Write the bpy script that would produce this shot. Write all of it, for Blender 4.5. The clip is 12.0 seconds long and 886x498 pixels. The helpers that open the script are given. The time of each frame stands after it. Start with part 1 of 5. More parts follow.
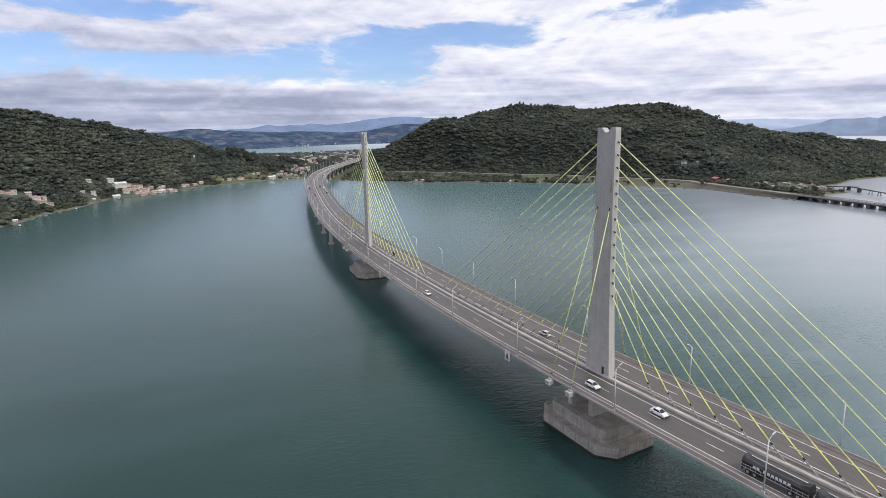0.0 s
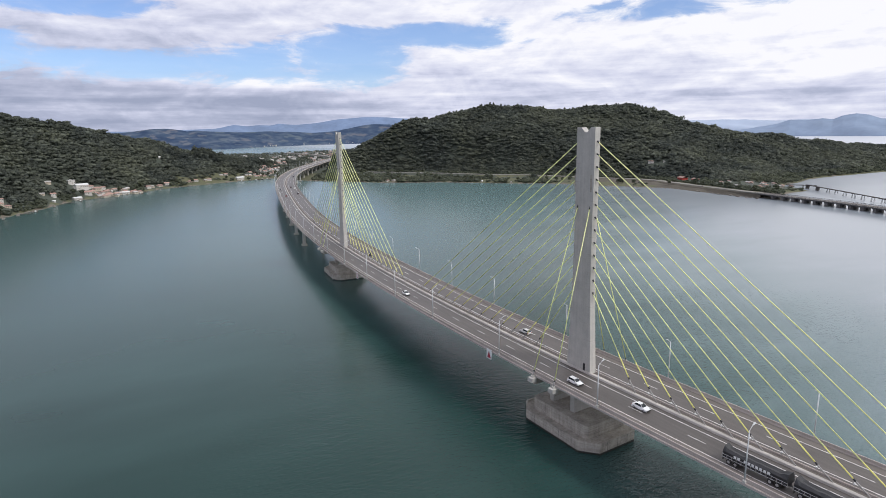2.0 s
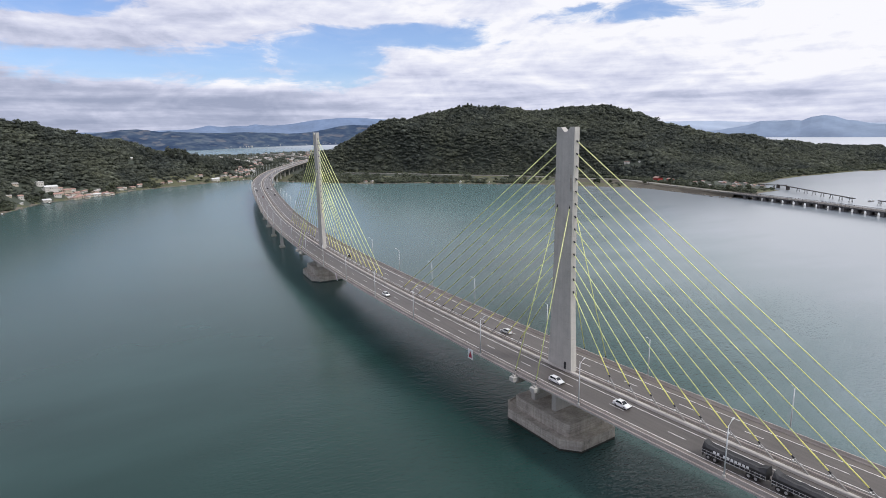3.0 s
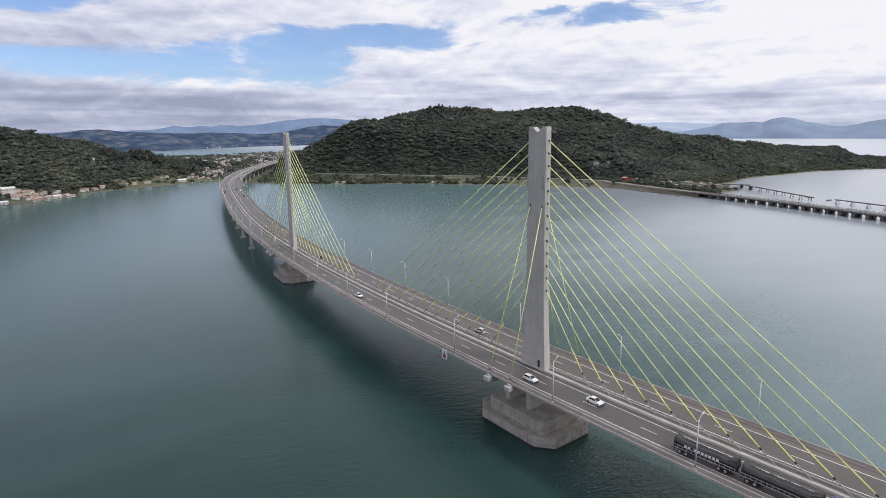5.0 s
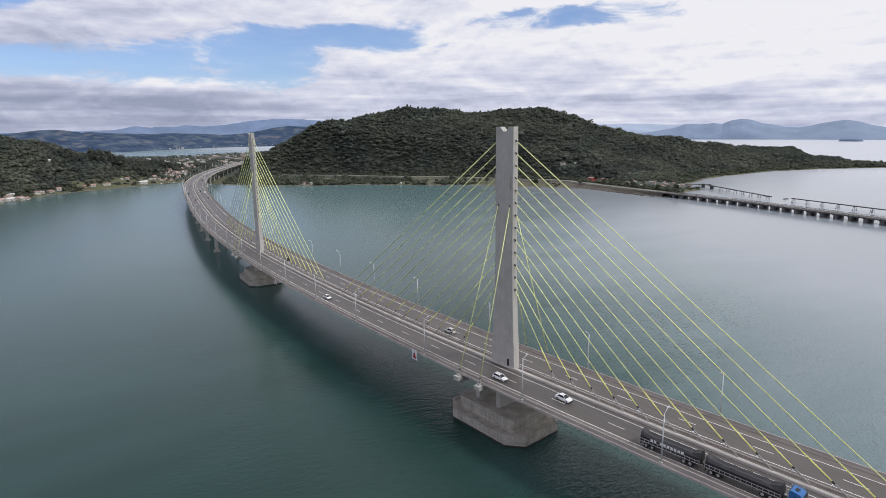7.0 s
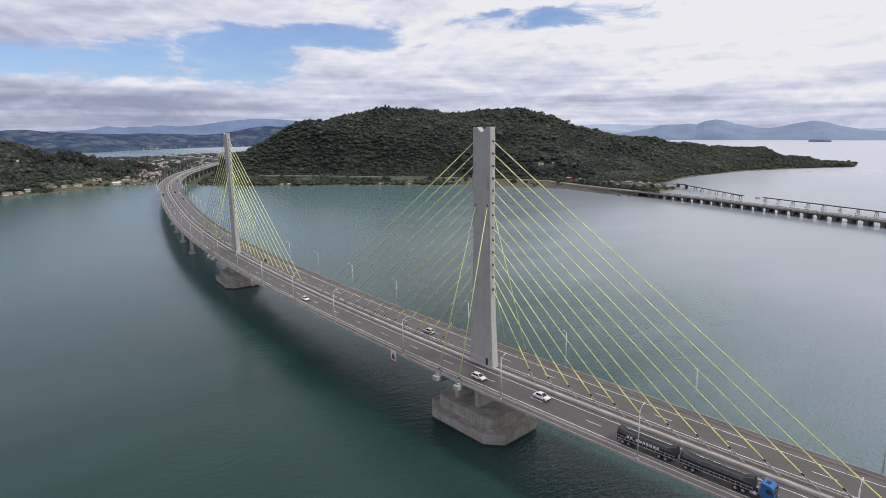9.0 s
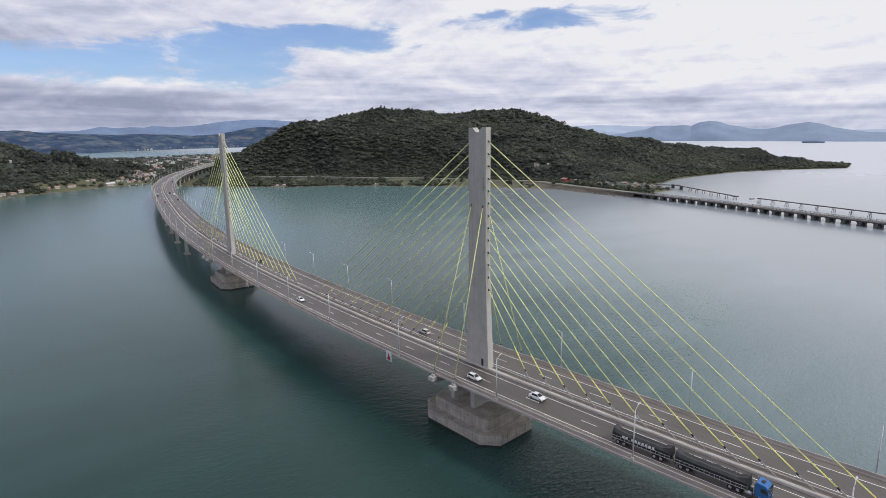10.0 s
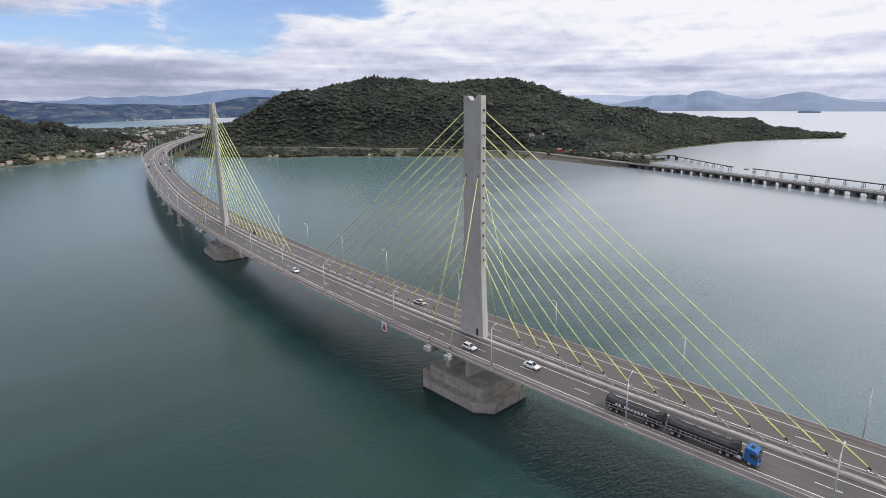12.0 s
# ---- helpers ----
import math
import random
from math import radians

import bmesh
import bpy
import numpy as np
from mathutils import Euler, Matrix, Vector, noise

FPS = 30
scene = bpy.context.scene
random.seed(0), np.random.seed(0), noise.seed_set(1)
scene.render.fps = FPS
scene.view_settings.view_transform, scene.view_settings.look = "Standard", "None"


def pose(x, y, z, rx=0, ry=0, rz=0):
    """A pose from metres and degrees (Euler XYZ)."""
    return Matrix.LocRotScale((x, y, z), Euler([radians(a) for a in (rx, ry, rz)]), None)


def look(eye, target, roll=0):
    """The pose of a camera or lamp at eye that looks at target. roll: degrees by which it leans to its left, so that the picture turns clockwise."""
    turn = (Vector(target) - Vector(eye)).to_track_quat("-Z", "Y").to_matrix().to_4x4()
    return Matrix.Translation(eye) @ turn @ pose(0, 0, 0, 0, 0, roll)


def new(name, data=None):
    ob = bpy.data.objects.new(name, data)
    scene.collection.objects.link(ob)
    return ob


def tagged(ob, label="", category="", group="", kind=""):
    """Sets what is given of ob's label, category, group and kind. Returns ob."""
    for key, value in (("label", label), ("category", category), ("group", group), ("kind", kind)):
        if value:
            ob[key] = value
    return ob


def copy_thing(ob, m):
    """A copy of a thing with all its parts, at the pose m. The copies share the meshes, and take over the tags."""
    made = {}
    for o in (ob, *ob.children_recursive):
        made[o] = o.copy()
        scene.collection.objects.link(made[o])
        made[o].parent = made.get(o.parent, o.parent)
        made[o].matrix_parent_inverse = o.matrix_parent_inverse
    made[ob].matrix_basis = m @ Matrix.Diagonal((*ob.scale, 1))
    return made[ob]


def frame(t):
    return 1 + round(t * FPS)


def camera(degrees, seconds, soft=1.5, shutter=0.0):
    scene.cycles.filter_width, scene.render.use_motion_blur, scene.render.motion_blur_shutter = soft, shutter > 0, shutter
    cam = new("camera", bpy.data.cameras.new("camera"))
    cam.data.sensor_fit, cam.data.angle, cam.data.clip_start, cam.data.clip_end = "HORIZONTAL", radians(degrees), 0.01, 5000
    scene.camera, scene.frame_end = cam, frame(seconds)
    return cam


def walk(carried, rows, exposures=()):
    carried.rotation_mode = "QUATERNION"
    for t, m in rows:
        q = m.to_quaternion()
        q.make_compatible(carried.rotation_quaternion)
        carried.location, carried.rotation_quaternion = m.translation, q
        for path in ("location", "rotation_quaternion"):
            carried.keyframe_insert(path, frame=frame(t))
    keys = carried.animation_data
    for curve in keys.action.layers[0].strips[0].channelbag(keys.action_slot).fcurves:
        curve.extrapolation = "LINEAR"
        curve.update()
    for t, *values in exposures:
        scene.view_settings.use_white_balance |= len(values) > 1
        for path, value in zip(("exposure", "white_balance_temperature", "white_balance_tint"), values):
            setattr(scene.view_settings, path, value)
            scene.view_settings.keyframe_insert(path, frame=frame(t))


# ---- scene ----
cam = camera(75.98, 12.0, soft=0.9)
PATH = [
    (0, look((-97.29, -111.45, 81.06), (-56.10, -22.64, 60.68), -1.11)),
    (0.5, look((-98.84, -110.91, 81.16), (-57.18, -22.31, 60.77), -1.16)),
    (1, look((-99.68, -110.72, 81.09), (-56.06, -23.07, 60.70), -1.14)),
    (1.5, look((-99.97, -110.47, 81.00), (-55.64, -23.18, 60.63), -1.10)),
    (2, look((-100.08, -110.16, 80.94), (-54.25, -23.66, 60.52), -1.08)),
    (2.5, look((-100.27, -109.83, 80.82), (-52.68, -24.27, 60.43), -1.07)),
    (3, look((-100.32, -109.43, 80.62), (-51.19, -24.74, 60.29), -1.04)),
    (5, look((-100.42, -108.90, 80.28), (-47.09, -26.77, 60.01), -0.91)),
    (5.5, look((-100.32, -108.86, 80.18), (-45.73, -27.54, 59.95), -0.88)),
    (6, look((-100.20, -108.91, 80.19), (-44.10, -28.65, 59.91), -0.86)),
    (6.5, look((-100.18, -108.82, 80.11), (-43.01, -29.32, 59.87), -0.84)),
    (7, look((-100.13, -108.87, 80.03), (-42.39, -29.76, 59.83), -0.85)),
    (9, look((-99.84, -109.19, 80.00), (-39.24, -32.25, 59.80), -0.81)),
    (9.5, look((-99.68, -109.10, 80.02), (-38.83, -32.31, 59.77), -0.76)),
    (10, look((-99.80, -109.17, 79.88), (-38.58, -32.69, 59.83), -0.76)),
    (10.5, look((-99.92, -109.22, 79.74), (-38.55, -33.08, 58.88), -0.82)),
    (11, look((-99.85, -109.12, 79.55), (-38.57, -33.45, 56.76), -0.79)),
    (11.5, look((-99.72, -108.92, 79.60), (-38.62, -33.79, 54.67), -0.73)),
    (12, look((-99.57, -108.72, 79.51), (-38.37, -33.69, 54.53), -0.77)),
]
walk(cam, PATH, [(0, 0.05), (2.5, 0.04), (5, -0.05), (9.5, -0.17), (10.5, -0.15), (11.2, -0.08), (12, -0.03)])

# ---- light ----
SUN_AZ, SUN_EL = 152.0, 50.0        # degrees clockwise from +y, and above the horizon
world = bpy.data.worlds.new("sky")
scene.world = world
world.use_nodes = True
wn, wl = world.node_tree.nodes, world.node_tree.links
wn.clear()


def math_node(nodes, links, op, a, b=None, c=None, clamp=False):
    n = nodes.new("ShaderNodeMath")
    n.operation, n.use_clamp = op, clamp
    for i, v in enumerate((a, b, c)):
        if v is None:
            continue
        if isinstance(v, (int, float)):
            n.inputs[i].default_value = v
        else:
            links.new(v, n.inputs[i])
    return n.outputs[0]


def ramp_node(nodes, links, fac, stops):
    n = nodes.new("ShaderNodeValToRGB")
    e = n.color_ramp.elements
    while len(e) < len(stops):
        e.new(0.5)
    for k, (p, col) in enumerate(stops):
        e[k].position = p
        e[k].color = (*col, 1) if len(col) == 3 else col
    links.new(fac, n.inputs[0])
    return n.outputs[0]


# gaps of blue between the clouds: azimuth, height, half width, half height, all in degrees
GAPS = [(-10.5, 6.6, 5.0, 2.4), (0.0, 5.9, 9.0, 1.6), (9.5, 6.1, 9.0, 2.4), (18.5, 7.0, 8.0, 3.0), (29.5, 8.8, 7.5, 1.7), (48.0, 10.4, 10.0, 1.2), (-5.0, 10.6, 9.0, 1.1)]


def build_sky():
    coord = wn.new("ShaderNodeTexCoord")
    sep = wn.new("ShaderNodeSeparateXYZ")
    wl.new(coord.outputs["Generated"], sep.inputs[0])
    X, Y, Z = sep.outputs
    m = lambda op, a, b=None, c=None, clamp=False: math_node(wn, wl, op, a, b, c, clamp)
    grey = lambda v: (v, v, v)
    az = m("MULTIPLY", m("ARCTAN2", X, Y), 57.296)
    el = m("MULTIPLY", m("ARCSINE", m("MAXIMUM", Z, 0.0)), 57.296)
    flat = m("SQRT", m("MAXIMUM", m("SUBTRACT", 1.0, m("MULTIPLY", Z, Z)), 0.02))

    def layer(wide, high, detail, rough=0.55, distort=0.0, lift=0.0):
        """Cloud noise round the horizon; wide and high are the size of its largest clouds in degrees."""
        comb = wn.new("ShaderNodeCombineXYZ")
        wl.new(m("MULTIPLY", m("DIVIDE", X, flat), 57.3 / wide), comb.inputs[0])
        wl.new(m("MULTIPLY", m("DIVIDE", Y, flat), 57.3 / wide), comb.inputs[1])
        wl.new(m("MULTIPLY_ADD", el, 1.0 / high, lift), comb.inputs[2])
        n = wn.new("ShaderNodeTexNoise")
        n.inputs["Scale"].default_value, n.inputs["Detail"].default_value = 1.0, detail
        n.inputs["Roughness"].default_value, n.inputs["Distortion"].default_value = rough, distort
        wl.new(comb.outputs[0], n.inputs["Vector"])
        return n.outputs["Fac"]

    heap, heap_above = layer(7.0, 3.0, 9.0, 0.56, 0.3), layer(7.0, 3.0, 9.0, 0.56, 0.3, 0.22)
    wisp = layer(6.0, 1.5, 8.0, 0.62, 0.6, 5.0)
    streak = layer(17.0, 1.15, 7.0, 0.55, 0.2, 9.0)
    veil = layer(30.0, 5.0, 5.0, 0.5, 0.0, 3.0)
    gap = None
    for a0, e0, sa, se in GAPS:
        da, de = m("DIVIDE", m("SUBTRACT", az, a0), sa), m("DIVIDE", m("SUBTRACT", el, e0), se)
        one = m("MAXIMUM", m("SUBTRACT", 1.0, m("ADD", m("MULTIPLY", da, da), m("MULTIPLY", de, de))), -1.0)
        gap = one if gap is None else m("MAXIMUM", gap, one)
    # above the bank of cloud the cover breaks up again
    high = m("MULTIPLY_ADD", m("MULTIPLY_ADD", el, 0.04, -0.9, True), 0.55, -1.0)
    gap = m("MAXIMUM", gap, high)
    ragged = m("ADD", m("MULTIPLY_ADD", heap, 2.6, -1.18), m("MULTIPLY_ADD", wisp, 2.6, -1.18))
    clear = m("SUBTRACT", gap, ragged)
    cloud = ramp_node(wn, wl, m("MULTIPLY_ADD", clear, 0.5, 0.5), [(0.44, (1, 1, 1)), (0.56, grey(0.62)), (0.70, grey(0.16)), (0.92, grey(0.07))])
    # grey undersides near the horizon, bright heads above, brightest over the sea
    by_height = ramp_node(wn, wl, m("DIVIDE", el, 20.0), [(0.0, grey(0.46)), (0.09, grey(0.44)), (0.16, grey(0.50)), (0.23, grey(0.70)), (0.36, grey(0.76)), (0.6, grey(0.86)), (1.0, grey(0.84))])
    low = m("MULTIPLY_ADD", el, -0.16, 1.35, True)
    lit = m("ADD", by_height, m("MULTIPLY", m("SUBTRACT", streak, 0.5), m("MULTIPLY_ADD", low, 1.0, 0.5)))
    lit = m("ADD", lit, m("MULTIPLY", m("SUBTRACT", heap, heap_above), 1.15))
    lit = m("ADD", lit, m("MULTIPLY_ADD", wisp, 0.40, -0.20))
    lit = m("ADD", lit, m("MULTIPLY_ADD", veil, 0.5, -0.25))
    lit = m("ADD", lit, m("MINIMUM", m("MAXIMUM", m("MULTIPLY_ADD", az, 0.0085, -0.21), -0.19), 0.32))
    shade = ramp_node(wn, wl, lit, [(0.15, (0.34, 0.38, 0.52)), (0.40, (0.46, 0.495, 0.645)), (0.62, (0.63, 0.655, 0.81)), (0.85, (0.80, 0.815, 0.925)), (1.0, (0.93, 0.93, 0.98))])
    # the hidden sun brightens the cloud round it
    sd = (math.sin(radians(SUN_AZ)) * math.cos(radians(SUN_EL)), math.cos(radians(SUN_AZ)) * math.cos(radians(SUN_EL)), math.sin(radians(SUN_EL)))
    toward = m("ADD", m("ADD", m("MULTIPLY", X, sd[0]), m("MULTIPLY", Y, sd[1])), m("MULTIPLY", Z, sd[2]))
    glow = m("MULTIPLY_ADD", m("POWER", m("MAXIMUM", toward, 0.0), 3.0), 0.5, 1.0)
    sky = wn.new("ShaderNodeTexSky")
    sky.sky_type, sky.sun_disc = "NISHITA", False
    sky.sun_elevation, sky.sun_rotation = radians(SUN_EL), radians(SUN_AZ)
    sky.dust_density, sky.ozone_density = 0.6, 3.0
    gain = wn.new("ShaderNodeVectorMath")
    gain.operation = "MULTIPLY"
    gain.inputs[1].default_value = (0.104, 0.112, 0.140)
    wl.new(sky.outputs[0], gain.inputs[0])
    bright = wn.new("ShaderNodeVectorMath")
    bright.operation = "SCALE"
    wl.new(shade, bright.inputs[0])
    wl.new(glow, bright.inputs["Scale"])
    mix = wn.new("ShaderNodeMix")
    mix.data_type = "RGBA"
    wl.new(cloud, mix.inputs["Factor"])
    wl.new(gain.outputs[0], mix.inputs["A"])
    wl.new(bright.outputs[0], mix.inputs["B"])
    back = wn.new("ShaderNodeBackground")
    back.inputs["Strength"].default_value = 1.0
    wl.new(mix.outputs["Result"], back.inputs["Color"])
    out = wn.new("ShaderNodeOutputWorld")
    wl.new(back.outputs[0], out.inputs["Surface"])


build_sky()
sun = new("sun", bpy.data.lights.new("sun", "SUN"))
sun.data.energy, sun.data.angle, sun.data.color = 1.9, radians(9), (1.0, 0.99, 0.97)
a, e = radians(SUN_AZ), radians(SUN_EL)
sun.matrix_world = look((math.sin(a) * math.cos(e) * 900, math.cos(a) * math.cos(e) * 900, math.sin(e) * 900), (0, 0, 0))


# ---- materials ----
def material(name, base, rough=0.8, spread=0.15, scale=0.6, fine=6.0, bump=0.0, bump_scale=8.0, metal=0.0, tint=None,
             island=0.0, per_object=0.0, streak=0.0, lane=0.0, thin=0.0, board=0.0):
    """Colour that varies at two scales, with optional relief, dirt streaks and variation by piece."""
    mt = bpy.data.materials.new(name)
    mt.use_nodes = True
    n, l = mt.node_tree.nodes, mt.node_tree.links
    bs = n["Principled BSDF"]
    bs.inputs["Roughness"].default_value, bs.inputs["Metallic"].default_value = rough, metal
    geo = n.new("ShaderNodeNewGeometry")
    vec = geo.outputs["Position"]
    m = lambda op, a, b=None, c=None, clamp=False: math_node(n, l, op, a, b, c, clamp)

    def noise_at(s, detail=4.0, stretch=None):
        t = n.new("ShaderNodeTexNoise")
        t.inputs["Scale"].default_value, t.inputs["Detail"].default_value = s, detail
        src = vec
        if stretch:
            mp = n.new("ShaderNodeMapping")
            mp.inputs["Scale"].default_value = stretch
            l.new(vec, mp.inputs["Vector"])
            src = mp.outputs[0]
        l.new(src, t.inputs["Vector"])
        return t.outputs["Fac"]

    val = m("ADD", m("MULTIPLY_ADD", noise_at(scale), 1.3, -0.65), m("MULTIPLY_ADD", noise_at(fine), 0.7, -0.35))
    if streak:
        val = m("SUBTRACT", val, m("MULTIPLY", m("SUBTRACT", noise_at(1.0, 3.0, (1.6, 1.6, 0.07)), 0.5), streak))
    if board:
        val = m("ADD", val, m("MULTIPLY", m("SUBTRACT", noise_at(1.0, 2.0, (0.12, 0.12, 3.2)), 0.5), board))
    if lane:
        val = m("ADD", val, m("MULTIPLY", m("SUBTRACT", noise_at(1.0, 3.0, (1.1, 0.012, 1.0)), 0.5), lane))
    if island:
        val = m("ADD", val, m("MULTIPLY_ADD", geo.outputs["Random Per Island"], island * 2, -island))
    if per_object:
        oi = n.new("ShaderNodeObjectInfo")
        val = m("ADD", val, m("MULTIPLY_ADD", oi.outputs["Random"], per_object * 2, -per_object))
    gain = m("MULTIPLY_ADD", val, spread * 2, 1.0)
    vm = n.new("ShaderNodeVectorMath")
    vm.operation = "SCALE"
    l.new(gain, vm.inputs["Scale"])
    if tint:
        mx = n.new("ShaderNodeMix")
        mx.data_type = "RGBA"
        l.new(m("MULTIPLY_ADD", m("ADD", val, 0.0), 1.4, 0.5, True), mx.inputs["Factor"])
        mx.inputs["A"].default_value, mx.inputs["B"].default_value = (*base, 1), (*tint, 1)
        l.new(mx.outputs["Result"], vm.inputs[0])
    else:
        vm.inputs[0].default_value = base
    l.new(vm.outputs[0], bs.inputs["Base Color"])
    if thin:
        tl = n.new("ShaderNodeBsdfTranslucent")
        l.new(vm.outputs[0], tl.inputs["Color"])
        mix = n.new("ShaderNodeMixShader")
        mix.inputs[0].default_value = thin
        l.new(bs.outputs[0], mix.inputs[1])
        l.new(tl.outputs[0], mix.inputs[2])
        l.new(mix.outputs[0], n["Material Output"].inputs["Surface"])
    if bump:
        b = n.new("ShaderNodeBump")
        b.inputs["Strength"].default_value, b.inputs["Distance"].default_value = bump, 0.05
        l.new(noise_at(bump_scale, 5.0), b.inputs["Height"])
        l.new(b.outputs[0], bs.inputs["Normal"])
    return mt


CONCRETE = material("concrete", (0.435, 0.415, 0.38), 0.85, 0.20, 0.30, 3.0, 0.25, 6.0, streak=0.8)
CONCRETE_DARK = material("stained_concrete", (0.37, 0.338, 0.292), 0.88, 0.42, 0.35, 1.6, 0.3, 5.0, streak=0.7, board=0.9)
CONCRETE_PALE = material("pale_concrete", (0.47, 0.445, 0.405), 0.85, 0.14, 0.4, 4.0, 0.2, 6.0)
DECK_EDGE = material("deck_concrete", (0.42, 0.385, 0.36), 0.88, 0.18, 0.2, 3.0, 0.2, 5.0)
ASPHALT = material("asphalt", (0.088, 0.077, 0.070), 0.52, 0.20, 0.12, 7.0, 0.25, 14.0, lane=1.6)
SHOULDER = material("worn_asphalt", (0.132, 0.115, 0.103), 0.66, 0.15, 0.15, 7.0, 0.25, 14.0, lane=1.2)
PARAPET = material("pale_parapet_concrete", (0.38, 0.335, 0.30), 0.88, 0.26, 0.2, 3.0, 0.2, 5.0)
BARRIER = material("dirty_barrier_concrete", (0.41, 0.38, 0.345), 0.88, 0.26, 0.25, 3.0, 0.2, 5.0, lane=1.0)
MEDIAN = material("dark_median_concrete", (0.125, 0.108, 0.096), 0.9, 0.25, 0.3, 3.0)
PAINT_LINE = material("road_paint", (0.74, 0.73, 0.70), 0.7, 0.18, 1.5, 12.0)
CABLE = material("yellow_sheath", (0.80, 0.84, 0.36), 0.45, 0.08, 0.5, 4.0)
PIPE = material("yellow_pipe", (0.77, 0.735, 0.22), 0.45, 0.10, 0.5, 4.0)
TUBE = material("grey_steel_tube", (0.30, 0.29, 0.275), 0.5, 0.1, 1.0, 8.0, metal=0.2)
BLACK = material("black_rubber", (0.02, 0.02, 0.021), 0.6, 0.2, 2.0, 20.0)
GALV = material("galvanised_steel", (0.54, 0.55, 0.56), 0.45, 0.08, 1.0, 12.0, metal=0.15)
LENS = material("lamp_glass", (0.75, 0.75, 0.72), 0.25, 0.05)
SIGN_WHITE = material("sign_white", (0.75, 0.75, 0.74), 0.5, 0.05)
SIGN_RED = material("sign_red", (0.30, 0.02, 0.04), 0.5, 0.08)
WHITE_PAINT = material("white_car_paint", (0.78, 0.78, 0.77), 0.25, 0.03)
SILVER_PAINT = material("silver_car_paint", (0.55, 0.55, 0.53), 0.25, 0.03)
RED_PAINT = material("red_car_paint", (0.28, 0.04, 0.03), 0.3, 0.05)
DARK_PAINT = material("dark_car_paint", (0.03, 0.03, 0.035), 0.25, 0.05)
BLUE_PAINT = material("blue_cab_paint", (0.02, 0.12, 0.33), 0.3, 0.05)
TARP = material("black_tarpaulin", (0.022, 0.022, 0.024), 0.6, 0.3, 0.8, 6.0, 0.4, 3.0)
GLASS_DARK = material("dark_glass", (0.02, 0.025, 0.03), 0.08, 0.05)
LIGHT_LENS = material("headlight_lens", (0.7, 0.7, 0.68), 0.15, 0.02)
TAIL_RED = material("tail_light", (0.35, 0.02, 0.02), 0.3, 0.02)
CHROME = material("bare_metal", (0.55, 0.55, 0.56), 0.3, 0.05, metal=0.8)
LAND = material("scrub_ground", (0.050, 0.060, 0.046), 0.95, 0.35, 0.012, 0.4, 0.8, 0.5, tint=(0.052, 0.060, 0.044))
GRASS = material("rough_grass", (0.075, 0.085, 0.040), 0.95, 0.3, 0.04, 0.6, 0.4, 1.0, tint=(0.095, 0.09, 0.05))
SAND = material("beach_sand", (0.125, 0.108, 0.082), 0.95, 0.25, 0.05, 0.8)
ROCK = material("shore_rock", (0.16, 0.14, 0.12), 0.9, 0.4, 0.3, 2.0, 0.6, 1.5, per_object=0.4)
LEAF = material("forest_leaves", (0.053, 0.066, 0.061), 0.9, 0.36, 0.014, 0.13, tint=(0.110, 0.118, 0.080), island=0.16, thin=0.5)
LEAF_CORE = material("inner_foliage", (0.068, 0.082, 0.071), 0.95, 0.3, 0.014, 0.13, tint=(0.100, 0.106, 0.072))
LEAF_PALE = material("shore_leaves", (0.046, 0.060, 0.038), 0.85, 0.3, 0.02, 0.12, tint=(0.090, 0.098, 0.058), island=0.28, thin=0.35)
BARK = material("bark", (0.11, 0.085, 0.06), 0.9, 0.3, 1.0, 8.0)
ROOF_RED = material("clay_roof_tiles", (0.32, 0.205, 0.17), 0.85, 0.28, 0.4, 3.0, per_object=0.35)
ROOF_GREY = material("fibre_cement_roof", (0.36, 0.34, 0.32), 0.85, 0.2, 0.4, 3.0, per_object=0.3)
ROOF_WHITE = material("white_metal_roof", (0.60, 0.60, 0.585), 0.5, 0.08, 0.4, 3.0)
PLASTER = material("white_plaster", (0.48, 0.46, 0.425), 0.85, 0.14, 0.3, 3.0, per_object=0.2)
PLASTER_WARM = material("ochre_plaster", (0.42, 0.36, 0.29), 0.85, 0.16, 0.3, 3.0, per_object=0.25)
RED_WALL = material("red_painted_wall", (0.40, 0.045, 0.035), 0.7, 0.12, 0.3, 3.0)
WINDOW = material("window_pane", (0.03, 0.035, 0.04), 0.1, 0.1)
SHORE_ROAD = material("pale_road_concrete", (0.20, 0.19, 0.165), 0.8, 0.15, 0.1, 2.0)
# near-black colour for the shadow gap between pile cap and water
CAP_SHADE = material("cap_foot_shade", (0.022, 0.022, 0.017), 0.7, 0.3, 0.5, 4.0)
WOOD = material("weathered_wood", (0.14, 0.11, 0.085), 0.9, 0.25, 0.8, 8.0)
OLD_CONCRETE = material("old_dark_concrete", (0.135, 0.129, 0.125), 0.9, 0.35, 0.2, 2.0, 0.3, 3.0, streak=0.9)
RUIN = material("rusted_concrete", (0.058, 0.052, 0.048), 0.9, 0.3, 0.3, 2.0)
EARTH = material("bare_earth", (0.085, 0.074, 0.056), 0.95, 0.25, 0.08, 0.8)
# distance haze is painted into these range colours as pale blue
FAR_PALE_HAZE = material("palest_haze_tinted_range", (0.36, 0.42, 0.52), 1.0, 0.08, 0.003, 0.012)
FAR_RANGE_HAZE = material("haze_tinted_range", (0.140, 0.195, 0.300), 1.0, 0.26, 0.006, 0.03)
FAR_RANGE_PALE_HAZE = material("pale_haze_tinted_range", (0.185, 0.240, 0.330), 1.0, 0.20, 0.006, 0.03)


